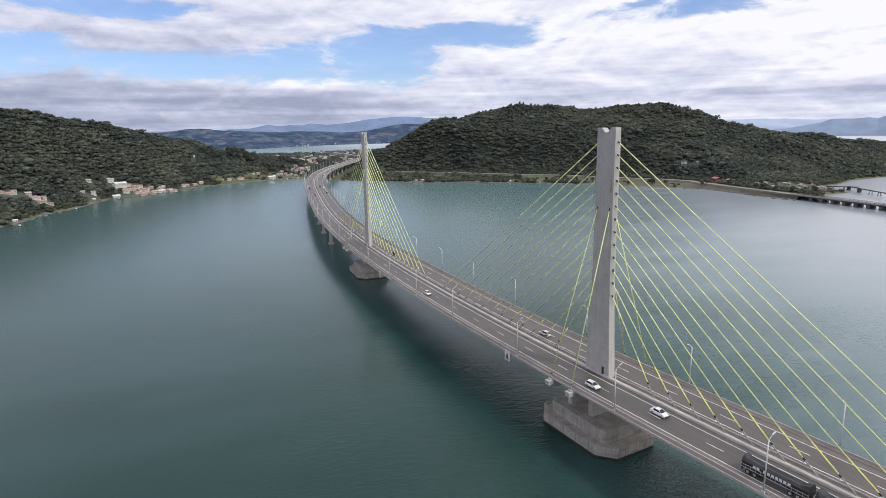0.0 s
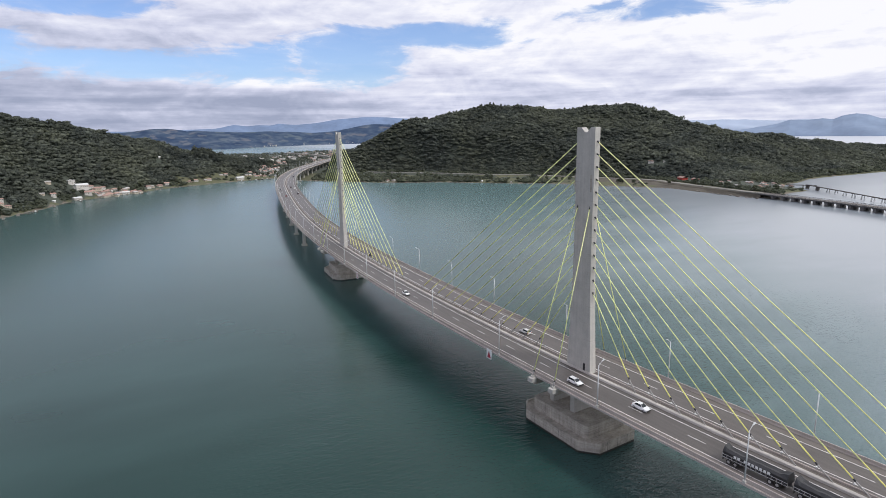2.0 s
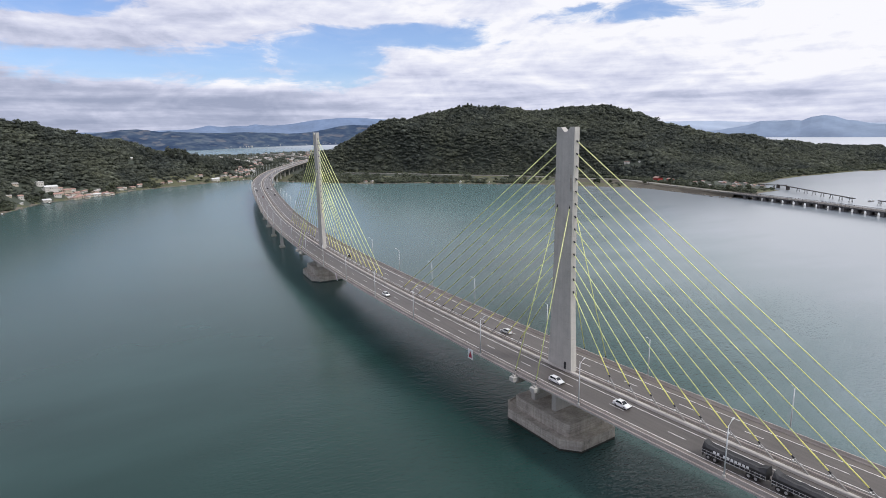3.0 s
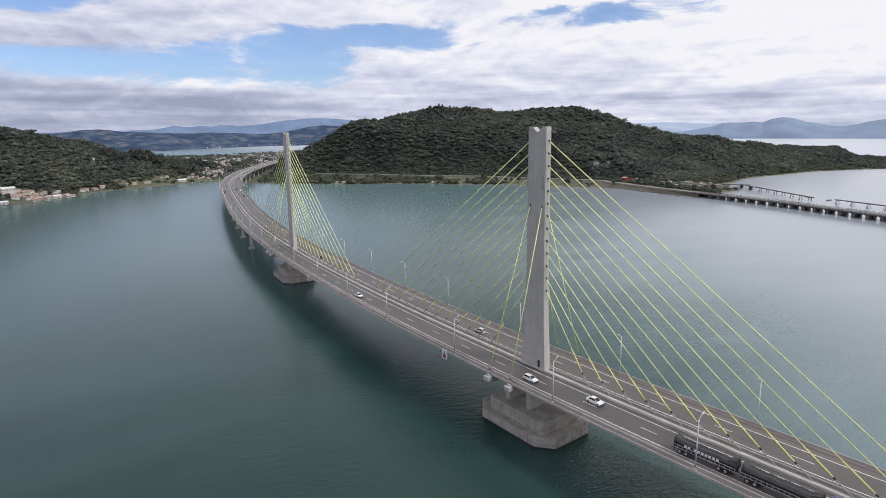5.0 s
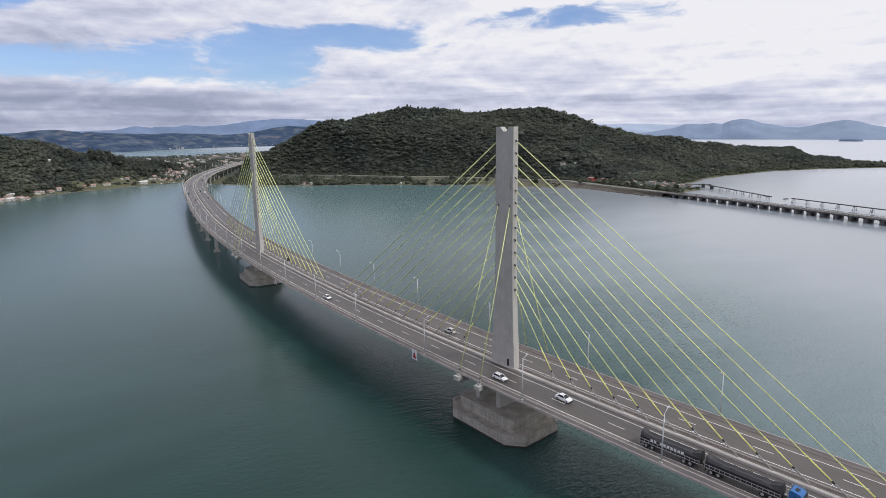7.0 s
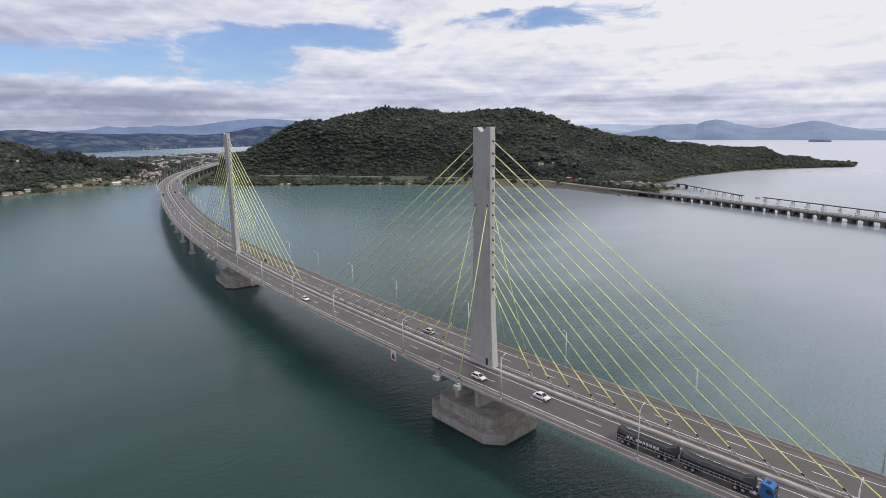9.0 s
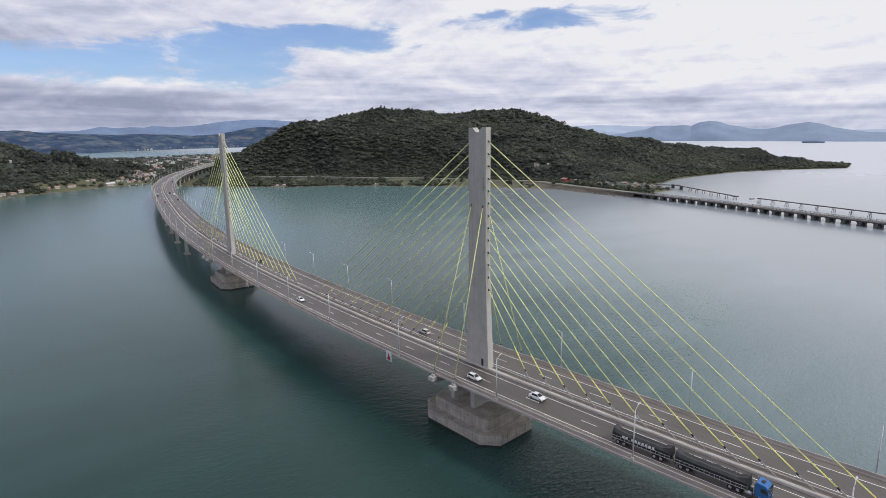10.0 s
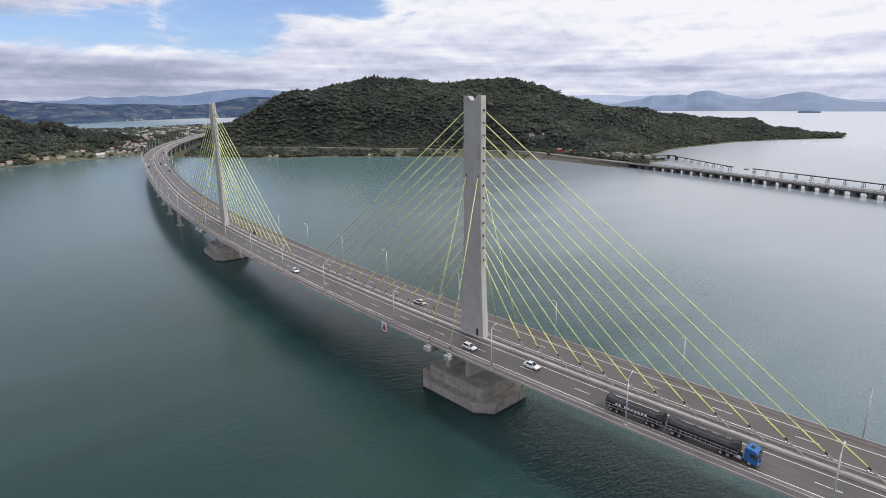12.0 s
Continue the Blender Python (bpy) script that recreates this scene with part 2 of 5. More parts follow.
def far_hills_material():
    """Woods, paler pastures and bare fields kilometres away, with blue haze painted into their colours."""
    mt = bpy.data.materials.new("haze_tinted_wooded_hills")
    mt.use_nodes = True
    n, l = mt.node_tree.nodes, mt.node_tree.links
    bs = n["Principled BSDF"]
    bs.inputs["Roughness"].default_value = 1.0
    bs.inputs["Specular IOR Level"].default_value = 0.0
    geo = n.new("ShaderNodeNewGeometry")
    m = lambda op, a, b=None, c=None, clamp=False: math_node(n, l, op, a, b, c, clamp)

    def noise_at(scale, detail, stretch):
        mp = n.new("ShaderNodeMapping")
        mp.inputs["Scale"].default_value = stretch
        l.new(geo.outputs["Position"], mp.inputs["Vector"])
        t = n.new("ShaderNodeTexNoise")
        t.inputs["Scale"].default_value, t.inputs["Detail"].default_value = scale, detail
        l.new(mp.outputs[0], t.inputs["Vector"])
        return t.outputs["Fac"]

    # the blue cast of distance haze is mixed into these ramp colours
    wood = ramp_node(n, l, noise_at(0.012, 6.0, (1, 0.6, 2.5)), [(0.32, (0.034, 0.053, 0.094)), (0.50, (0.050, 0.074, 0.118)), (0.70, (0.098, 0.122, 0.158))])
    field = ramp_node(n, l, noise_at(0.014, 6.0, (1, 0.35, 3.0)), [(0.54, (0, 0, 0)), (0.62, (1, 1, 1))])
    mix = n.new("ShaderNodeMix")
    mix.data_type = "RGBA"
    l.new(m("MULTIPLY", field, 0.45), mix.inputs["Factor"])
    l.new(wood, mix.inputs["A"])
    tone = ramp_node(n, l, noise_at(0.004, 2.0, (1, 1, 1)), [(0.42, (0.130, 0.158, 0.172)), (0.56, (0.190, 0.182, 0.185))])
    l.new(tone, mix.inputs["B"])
    l.new(mix.outputs["Result"], bs.inputs["Base Color"])
    return mt


FAR_HILLS_HAZE = far_hills_material()


def water_material():
    mt = bpy.data.materials.new("lagoon_water")
    mt.use_nodes = True
    n, l = mt.node_tree.nodes, mt.node_tree.links
    bs = n["Principled BSDF"]
    geo = n.new("ShaderNodeNewGeometry")
    m = lambda op, a, b=None, c=None, clamp=False: math_node(n, l, op, a, b, c, clamp)

    def noise_at(s, detail=3.0, stretch=(1, 1, 1), turn=0.0):
        t = n.new("ShaderNodeTexNoise")
        t.inputs["Scale"].default_value, t.inputs["Detail"].default_value = s, detail
        mp = n.new("ShaderNodeMapping")
        mp.inputs["Scale"].default_value = stretch
        mp.inputs["Rotation"].default_value = (0, 0, radians(turn))
        l.new(geo.outputs["Position"], mp.inputs["Vector"])
        l.new(mp.outputs[0], t.inputs["Vector"])
        return t.outputs["Fac"]

    patch = noise_at(0.012, 3.0, (1, 2.2, 1), 30)
    col = ramp_node(n, l, patch, [(0.3, (0.0118, 0.036, 0.031)), (0.7, (0.0155, 0.045, 0.039))])
    bs.inputs["IOR"].default_value = 1.333
    sepw = n.new("ShaderNodeSeparateXYZ")
    l.new(geo.outputs["Position"], sepw.inputs[0])
    # wind reaches the middle of the bay; the water towards the old bridge lies calm
    calm = m("MULTIPLY_ADD", m("ADD", m("SUBTRACT", sepw.outputs[0], m("MULTIPLY", sepw.outputs[1], 0.45)), m("MULTIPLY", patch, 160.0)), 0.0032, -0.25, True)
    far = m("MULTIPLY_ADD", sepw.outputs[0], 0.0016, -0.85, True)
    rough = m("ADD", m("MULTIPLY_ADD", calm, -0.05, m("MULTIPLY_ADD", patch, 0.04, 0.20)), m("MULTIPLY", far, 0.12))
    # paler base colour eastward, painted in for the bright sky reflected there
    east_sheen = m("MULTIPLY_ADD", m("ADD", m("SUBTRACT", sepw.outputs[0], m("MULTIPLY", sepw.outputs[1], 0.60)), m("MULTIPLY", patch, 120.0)), 0.0030, -0.15, True)
    # paler up the bay: part shallow water, part reflected cloud painted in
    shallow_sheen = m("MULTIPLY_ADD", m("ADD", m("SUBTRACT", sepw.outputs[1], m("MULTIPLY", sepw.outputs[0], 0.2)), m("MULTIPLY", patch, 120.0)), 0.0036, -0.40, True)
    bay = n.new("ShaderNodeMix")
    bay.data_type = "RGBA"
    l.new(m("MAXIMUM", m("MINIMUM", m("MULTIPLY", shallow_sheen, m("MULTIPLY_ADD", sepw.outputs[0], 0.0015, 0.64, True)), 0.9), m("MINIMUM", m("MULTIPLY", east_sheen, 2.0), 0.85)), bay.inputs["Factor"])
    l.new(col, bay.inputs["A"])
    bay.inputs["B"].default_value = (0.102, 0.172, 0.172, 1)
    tone = n.new("ShaderNodeMix")
    tone.data_type = "RGBA"
    l.new(m("MULTIPLY_ADD", east_sheen, 1.7, -0.28, True), tone.inputs["Factor"])
    l.new(bay.outputs["Result"], tone.inputs["A"])
    tone.inputs["B"].default_value = (0.255, 0.285, 0.31, 1)
    # open lagoon: reflected sky painted in as pale base colour; choppier, less mirror-like
    open_sheen = n.new("ShaderNodeMix")
    open_sheen.data_type = "RGBA"
    l.new(far, open_sheen.inputs["Factor"])
    l.new(tone.outputs["Result"], open_sheen.inputs["A"])
    open_sheen.inputs["B"].default_value = (0.47, 0.49, 0.53, 1)
    l.new(open_sheen.outputs["Result"], bs.inputs["Base Color"])
    l.new(m("MULTIPLY_ADD", far, -0.16, 0.38), bs.inputs["Specular IOR Level"])
    # ripples where the wind funnels round the pylons; smooth water farther out
    dx, dy = m("ADD", sepw.outputs[0], -65.0), m("ADD", sepw.outputs[1], 40.0)
    gust = m("MULTIPLY_ADD", m("SQRT", m("ADD", m("MULTIPLY", dx, dx), m("MULTIPLY", dy, dy))), -0.0075, 1.40, True)
    h = m("ADD", m("MULTIPLY", noise_at(0.75, 3.0, (1, 1.9, 1), 25), 1.0), m("MULTIPLY", noise_at(0.3, 2.0, (1, 1.8, 1), 10), 0.9))
    l.new(m("MULTIPLY_ADD", gust, -0.12, rough), bs.inputs["Roughness"])
    b = n.new("ShaderNodeBump")
    b.inputs["Distance"].default_value = 0.55
    b.inputs["Strength"].default_value = 1.0
    l.new(m("MULTIPLY", m("MULTIPLY", h, gust), m("MULTIPLY_ADD", patch, 0.9, 0.2)), b.inputs["Height"])
    l.new(b.outputs[0], bs.inputs["Normal"])
    return mt


WATER = water_material()


# ---- mesh building ----
class Shape:
    """Collects vertices and faces of one mesh."""

    def __init__(self):
        self.v, self.f = [], []

    def add(self, verts, faces):
        k = len(self.v)
        self.v += [tuple(p) for p in verts]
        self.f += [tuple(i + k for i in f) for f in faces]
        return self

    def box(self, x0, x1, y0, y1, z0, z1, m=None):
        p = [(x, y, z) for z in (z0, z1) for x, y in ((x0, y0), (x1, y0), (x1, y1), (x0, y1))]
        if m is not None:
            p = [m @ Vector(q) for q in p]
        return self.add(p, [(3, 2, 1, 0), (4, 5, 6, 7), (0, 1, 5, 4), (1, 2, 6, 5), (2, 3, 7, 6), (3, 0, 4, 7)])

    def loft(self, rings, close=True):
        n = len(rings[0])
        p = [q for r in rings for q in r]
        f = [(k * n + i, k * n + (i + 1) % n, (k + 1) * n + (i + 1) % n, (k + 1) * n + i) for k in range(len(rings) - 1) for i in range(n)]
        if close:
            f += [tuple(range(n - 1, -1, -1)), tuple(range((len(rings) - 1) * n, len(rings) * n))]
        return self.add(p, f)

    def prism(self, poly, z0, z1):
        return self.loft([[(x, y, z0) for x, y in poly], [(x, y, z1) for x, y in poly]])

    def side(self, poly, x0, x1):
        """A profile in y and z, drawn out along x."""
        return self.loft([[(x0, y, z) for y, z in poly], [(x1, y, z) for y, z in poly]])

    def tube(self, p, q, r0, r1=None, n=8):
        p, q = Vector(p), Vector(q)
        turn = (q - p).to_track_quat("Z", "Y").to_matrix()
        r1 = r0 if r1 is None else r1
        ring = lambda c, r: [c + turn @ Vector((r * math.cos(2 * math.pi * i / n), r * math.sin(2 * math.pi * i / n), 0)) for i in range(n)]
        return self.loft([ring(p, r0), ring(q, r1)])

    def mesh(self, name, mat, smooth=False):
        me = bpy.data.meshes.new(name)
        me.from_pydata([tuple(p) for p in self.v], [], self.f)
        bm = bmesh.new()
        bm.from_mesh(me)
        bmesh.ops.recalc_face_normals(bm, faces=bm.faces)
        bm.to_mesh(me)
        bm.free()
        me.materials.append(mat)
        if smooth:
            me.polygons.foreach_set("use_smooth", [True] * len(me.polygons))
        return me


def part(name, shape, mat, parent=None, label="", smooth=False, bevel=0.0):
    ob = new(name, shape if isinstance(shape, bpy.types.Mesh) else shape.mesh(name, mat, smooth))
    if parent is not None:
        ob.parent = parent
    if label:
        ob["label"] = label
    if bevel:
        mod = ob.modifiers.new("bevel", "BEVEL")
        mod.width, mod.segments, mod.limit_method = bevel, 2, "ANGLE"
    return ob


def thing(name, label, category, group="", kind="", m=None):
    ob = new(name)
    ob.empty_display_size = 0.5
    if m is not None:
        ob.matrix_basis = m
    return tagged(ob, label, category, group, kind)


# ---- the bridge's line ----
R1, R2, R3 = 1745.0, 7000.0, 1700.0
S_END = 1560.0
LINE = []


def lay_line():
    h, x, y = -100 / R1 - 520 / R1, 0.0, 0.0
    pts, s = [], -520.0
    while s <= S_END + 60:
        pts.append((s, x, y, h))
        x, y = x + math.sin(h) * 2, y + math.cos(h) * 2
        h += 2 / R1 if s < 380 else (2 / R2 if s < 600 else (2 / R3 if s < 1000 else 0))
        s += 2
    i0 = 260
    ox, oy = pts[i0][1], pts[i0][2]
    LINE.extend((s, x - ox, y - oy, h) for s, x, y, h in pts)


lay_line()


def deck_z(s):
    return 17.0 if s < 950 else 17.0 - 6.0 * min(1, (s - 950) / 650) ** 1.6


def on_line(s, o=0.0, z=0.0):
    k = (s + 520) / 2
    i = max(0, min(len(LINE) - 2, int(k)))
    w = k - i
    x, y, h = (LINE[i][j] * (1 - w) + LINE[i + 1][j] * w for j in (1, 2, 3))
    return Vector((x + o * math.cos(h), y - o * math.sin(h), deck_z(s) + z))


def heading(s):
    i = max(0, min(len(LINE) - 1, int((s + 520) / 2)))
    return LINE[i][3]


def at_station(s, o=0.0, z=0.0):
    """The pose of a thing on the deck: its y runs along the bridge."""
    p = on_line(s, o, z)
    return pose(p.x, p.y, p.z, 0, 0, -math.degrees(heading(s)))


def at_water(s, o=0.0):
    p = on_line(s, o)
    return pose(p.x, p.y, 0, 0, 0, -math.degrees(heading(s)))


def swept(profile, s0, s1, step=10.0):
    n = max(1, round((s1 - s0) / step))
    return Shape().loft([[on_line(s0 + (s1 - s0) * k / n, o, z) for o, z in profile] for k in range(n + 1)])


def rect(o0, o1, z0, z1):
    return [(o0, z0), (o1, z0), (o1, z1), (o0, z1)]


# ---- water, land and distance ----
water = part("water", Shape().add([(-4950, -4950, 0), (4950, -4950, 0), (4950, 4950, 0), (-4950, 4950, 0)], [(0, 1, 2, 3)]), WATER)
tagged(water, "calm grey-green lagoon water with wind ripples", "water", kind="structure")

SHORE = [(-1000, -100), (-520, 160), (-330, 400), (-253, 547), (-222, 639), (-177, 769), (-109, 825), (-68, 878), (26, 934),
         (123, 978), (129, 927), (218, 777), (273, 732), (328, 688), (390, 622), (451, 558), (491, 478), (522, 417), (520, 340), (514, 272),
         (528, 262), (560, 290), (624, 297), (660, 345), (783, 380), (891, 388), (989, 384), (1065, 365), (1160, 331), (1250, 276), (1335, 292),
         (1330, 400), (1200, 560), (1000, 720), (900, 900), (780, 1080), (560, 1240), (560, 1600), (760, 2100), (880, 2480), (560, 2400),
         (380, 2280), (250, 2330), (60, 2450), (-1000, 2450)]
RIDGE_HILL = [(250, 1000, 35), (287, 974, 54), (331, 965, 71), (375, 956, 96), (418, 944, 102), (460, 930, 108), (499, 907, 115), (537, 884, 126), (572, 855, 121),
              (606, 825, 115), (638, 794, 115), (669, 762, 116), (698, 728, 117), (726, 693, 119), (749, 654, 107), (770, 614, 90), (788, 573, 79), (806, 532, 64),
              (846, 512, 61), (887, 495, 60), (932, 498, 51), (977, 497, 45), (1021, 490, 45), (1065, 483, 37), (1110, 475, 37), (1150, 455, 35), (1187, 430, 35),
              (1223, 402, 15), (1258, 375, 13), (1289, 343, 2), (1320, 310, 2)]
RIDGE_LEFT = [(-1000, 560, 120), (-700, 620, 122), (-420, 740, 119), (-296, 817, 114), (-271, 849, 115), (-245, 881, 109), (-217, 911, 98), (-190, 941, 96), (-172, 977, 91),
              (-145, 1007, 85), (-115, 1035, 77), (-89, 1067, 68), (-67, 1101, 60), (-51, 1138, 54), (-34, 1176, 49), (-17, 1213, 44), (0, 1250, 38), (70, 1430, 20)]
ROAD = [(293, 937), (338, 881), (378, 821), (438, 723), (483, 670), (505, 617), (533, 545), (555, 507), (559, 470), (538, 384), (529, 338), (519, 286)]


BRIDGE_END = [(p[1], p[2]) for p in LINE if p[0] >= 840 and p[0] % 120 == 0] + [(LINE[-1][1], LINE[-1][2])]


def to_segments(x, y, pts):
    """Distance to a chain of points, and its third value at the nearest place."""
    best, val = np.full(x.shape, 1e9), np.zeros(x.shape)
    for p, q in zip(pts, pts[1:]):
        dx, dy = q[0] - p[0], q[1] - p[1]
        w = np.clip(((x - p[0]) * dx + (y - p[1]) * dy) / (dx * dx + dy * dy), 0, 1)
        d = np.hypot(x - p[0] - w * dx, y - p[1] - w * dy)
        if len(p) > 2:
            val = np.where(d < best, p[2] + w * (q[2] - p[2]), val)
        best = np.minimum(best, d)
    return best, val


def water_side(x, y):
    """Whether a place lies between the shore road and the bay."""
    best, side = np.full(x.shape, 1e9), np.zeros(x.shape, bool)
    for p, q in zip(ROAD, ROAD[1:]):
        dx, dy = q[0] - p[0], q[1] - p[1]
        w = np.clip(((x - p[0]) * dx + (y - p[1]) * dy) / (dx * dx + dy * dy), 0, 1)
        d = np.hypot(x - p[0] - w * dx, y - p[1] - w * dy)
        side = np.where(d < best, (x - p[0]) * dy - (y - p[1]) * dx > 0, side)
        best = np.minimum(best, d)
    return side & (y > 300)


def inside(x, y, poly):
    r = np.zeros(x.shape, bool)
    for p, q in zip(poly, poly[1:] + poly[:1]):
        if p[1] != q[1]:
            r ^= ((p[1] > y) != (q[1] > y)) & (x < (q[0] - p[0]) * (y - p[1]) / (q[1] - p[1]) + p[0])
    return r


rng = np.random.default_rng(7)
WAVES = [(rng.uniform(0, 6.28), rng.uniform(0, 6.28), L, A) for L, A in ((420, 1.0), (260, 0.8), (150, 0.7), (95, 0.5), (60, 0.35), (38, 0.25)) for _ in range(3)]


def rolling(x, y):
    return sum(A * np.sin((x * math.cos(a) + y * math.sin(a)) * 6.283 / L + ph) for a, ph, L, A in WAVES) / 3


def land_height(x, y):
    x, y = np.asarray(x, float), np.asarray(y, float)
    ins = inside(x, y, SHORE)
    ds, _ = to_segments(x, y, SHORE + SHORE[:1])
    wob = rolling(x * 3, y * 3)
    ds = np.where(ins, ds, -ds) + wob * 3.0
    h = np.zeros(x.shape)
    for ridge, wide in ((RIDGE_HILL, 330.0), (RIDGE_LEFT, 330.0)):
        dr, hr = to_segments(x, y, ridge)
        t = np.clip(ds, 0, None) / (np.clip(ds, 0, None) + dr + 1e-6)
        t = np.clip((t - 0.06) / 0.94, 0, 1)
        sm = t ** 1.4 * (1.4 - 0.4 * t)
        h = np.maximum(h, hr * sm * np.exp(-(dr / wide) ** 4))
    top = np.minimum(to_segments(x, y, RIDGE_HILL)[0], to_segments(x, y, RIDGE_LEFT)[0])
    h = h * (1 + 0.11 * rolling(x, y) * np.clip(top / 90 - 0.15, 0, 1)) + np.clip(ds * 0.25, -6, 3.2) + np.clip(h / 30, 0, 1) * rolling(x * 2.2, y * 2.2) * 2.0
    # the saddle that the bridge's end crosses stays below its deck
    db, _ = to_segments(x, y, BRIDGE_END)
    h = np.minimum(h, 4.5 + 1.2 * np.clip(db - 32, 0, None))
    dr, _ = to_segments(x, y, ROAD)
    low = water_side(x, y) & (dr < 170) & (x < 640)
    h = np.where(low, np.minimum(h, np.clip(ds * 0.25, -6, 1.5) + np.clip(ds, 0, 40) * 0.012), h)
    w = np.where(low, np.clip((16 - dr) / 10, 0, 1), np.clip((72 - dr) / 60, 0, 1))
    w = w * w * (3 - 2 * w) * (ds > 2)
    return h * (1 - w) + 5.0 * w


def lay_land():
    xs = np.concatenate([np.arange(-1000, -420, 40), np.arange(-420, 1350, 11)])
    ys = np.concatenate([np.arange(-100, 240, 40), np.arange(240, 1300, 11), np.arange(1300, 2530, 40)])
    X, Y = np.meshgrid(xs, ys)
    Z = land_height(X, Y)
    nx = len(xs)
    keep = Z > -4
    faces, used = [], np.zeros(Z.size, bool)
    for j in range(len(ys) - 1):
        for i in range(nx - 1):
            if keep[j, i] or keep[j + 1, i] or keep[j, i + 1] or keep[j + 1, i + 1]:
                faces.append((j * nx + i, j * nx + i + 1, (j + 1) * nx + i + 1, (j + 1) * nx + i))
    me = bpy.data.meshes.new("ground")
    me.from_pydata(np.stack([X.ravel(), Y.ravel(), Z.ravel()], 1).tolist(), [], faces)
    for mt in (LAND, GRASS, SAND, EARTH):
        me.materials.append(mt)
    c = np.zeros(len(faces) * 3)
    me.polygons.foreach_get("center", c)
    c = c.reshape(-1, 3)
    meadow = np.hypot((c[:, 0] - 30) / 1.9, c[:, 1] - 950) < 60
    idx = np.where(c[:, 2] < 0.45, 2, np.where((c[:, 2] < 2.2) | (meadow & (c[:, 2] < 13)), 1, 0))
    # open verge of the causeway: grass by the road, bare earth down to the water
    dr, _ = to_segments(c[:, 0], c[:, 1], ROAD)
    idx = np.where((dr < 30) & (c[:, 1] < 560), np.where(c[:, 2] < 4.7, 3, 1), np.where((dr < 14) & (c[:, 0] > 420), 1, idx))
    me.polygons.foreach_set("material_index", idx.astype(np.int32))
    me.polygons.foreach_set("use_smooth", np.ones(len(faces), bool))
    ob = new("ground", me)
    return tagged(ob, "hilly shore of scrub, grass and pale beach", "ground", kind="structure")


ground = lay_land()


def far_land(name, r0, r1, az0, az1, shore, crest, mat, label, seed, amp=0.13):
    """A strip of hills round the horizon: shore and crest give the radius of its foot and its height by azimuth (degrees from +y)."""
    wav = np.random.default_rng(seed)
    comp = [(wav.uniform(0, 6.28), k, (14 / k) ** 0.75) for k in (19, 31, 47, 73, 113, 170, 260, 390)]
    cross = [(wav.uniform(0, 6.28), wav.uniform(20, 70), wav.uniform(4, 12)) for _ in range(9)]
    na, nr = 900, 18
    rows = []
    for k in range(nr):
        row = []
        for i in range(na):
            az = az0 + (az1 - az0) * i / (na - 1)
            a = radians(az)
            ra = shore(az)
            w = k / (nr - 1)
            r = ra + (r1 - ra) * w
            rough = sum(A * math.sin(q * a + ph) for ph, q, A in comp) * 0.6
            gully = sum(math.sin(q * a + ph + s * w) for ph, q, s in cross) / 9
            h = crest(az) * (w ** 0.8) * (1 + amp * rough) * (1 + 0.25 * gully * (1 - w)) - 1.0
            row.append((r * math.sin(a), r * math.cos(a), h if k else -2.0))
        rows.append(row)
    sh = Shape()
    sh.loft(rows, close=False)
    sh.f = [f for f in sh.f if not (f[0] % na == na - 1)]
    ob = part(name, sh, mat, smooth=True)
    return tagged(ob, label, "hills", kind="structure")


def mix_table(table):
    return lambda az: float(np.interp(az, [p[0] for p in table], [p[1] for p in table]))


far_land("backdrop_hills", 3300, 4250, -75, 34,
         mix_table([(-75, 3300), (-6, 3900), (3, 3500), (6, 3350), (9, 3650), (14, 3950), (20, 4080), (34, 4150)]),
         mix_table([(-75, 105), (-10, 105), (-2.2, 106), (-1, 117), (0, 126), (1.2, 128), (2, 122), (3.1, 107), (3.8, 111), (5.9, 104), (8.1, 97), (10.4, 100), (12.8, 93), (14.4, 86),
                    (16.4, 92), (18, 109), (19.8, 134), (20.9, 139), (22.3, 132), (26, 105), (34, 40)]), FAR_HILLS_HAZE,
         "wooded hills with pale fields beyond the lagoon, blue haze painted into their colour", 3, 0.03)
# the ranges' blue is haze put into their base colour
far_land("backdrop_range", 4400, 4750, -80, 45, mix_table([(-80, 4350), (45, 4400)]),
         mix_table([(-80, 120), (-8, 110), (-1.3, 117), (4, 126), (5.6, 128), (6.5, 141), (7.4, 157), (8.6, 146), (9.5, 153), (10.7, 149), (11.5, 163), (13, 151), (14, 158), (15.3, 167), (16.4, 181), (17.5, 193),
                    (19, 198), (20.6, 200), (22.1, 196), (25, 184), (32, 165), (42, 120), (45, 60)]), FAR_RANGE_HAZE,
         "mountain range on the horizon, blue haze painted into its colour", 11, 0.02)
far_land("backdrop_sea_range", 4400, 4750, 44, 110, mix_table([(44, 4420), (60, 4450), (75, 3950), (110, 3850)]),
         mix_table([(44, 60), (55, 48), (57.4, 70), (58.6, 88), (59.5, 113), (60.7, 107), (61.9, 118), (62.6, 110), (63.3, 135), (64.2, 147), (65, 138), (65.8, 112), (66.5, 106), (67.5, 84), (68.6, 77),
                    (69.6, 90), (70.3, 105), (71.1, 116), (71.9, 124), (72.8, 109), (73.7, 84), (74.9, 65), (76.1, 48), (79, 42), (110, 45)]), FAR_RANGE_PALE_HAZE,
         "mountains beyond the open lagoon, pale blue haze painted into their colour", 12, 0.02)
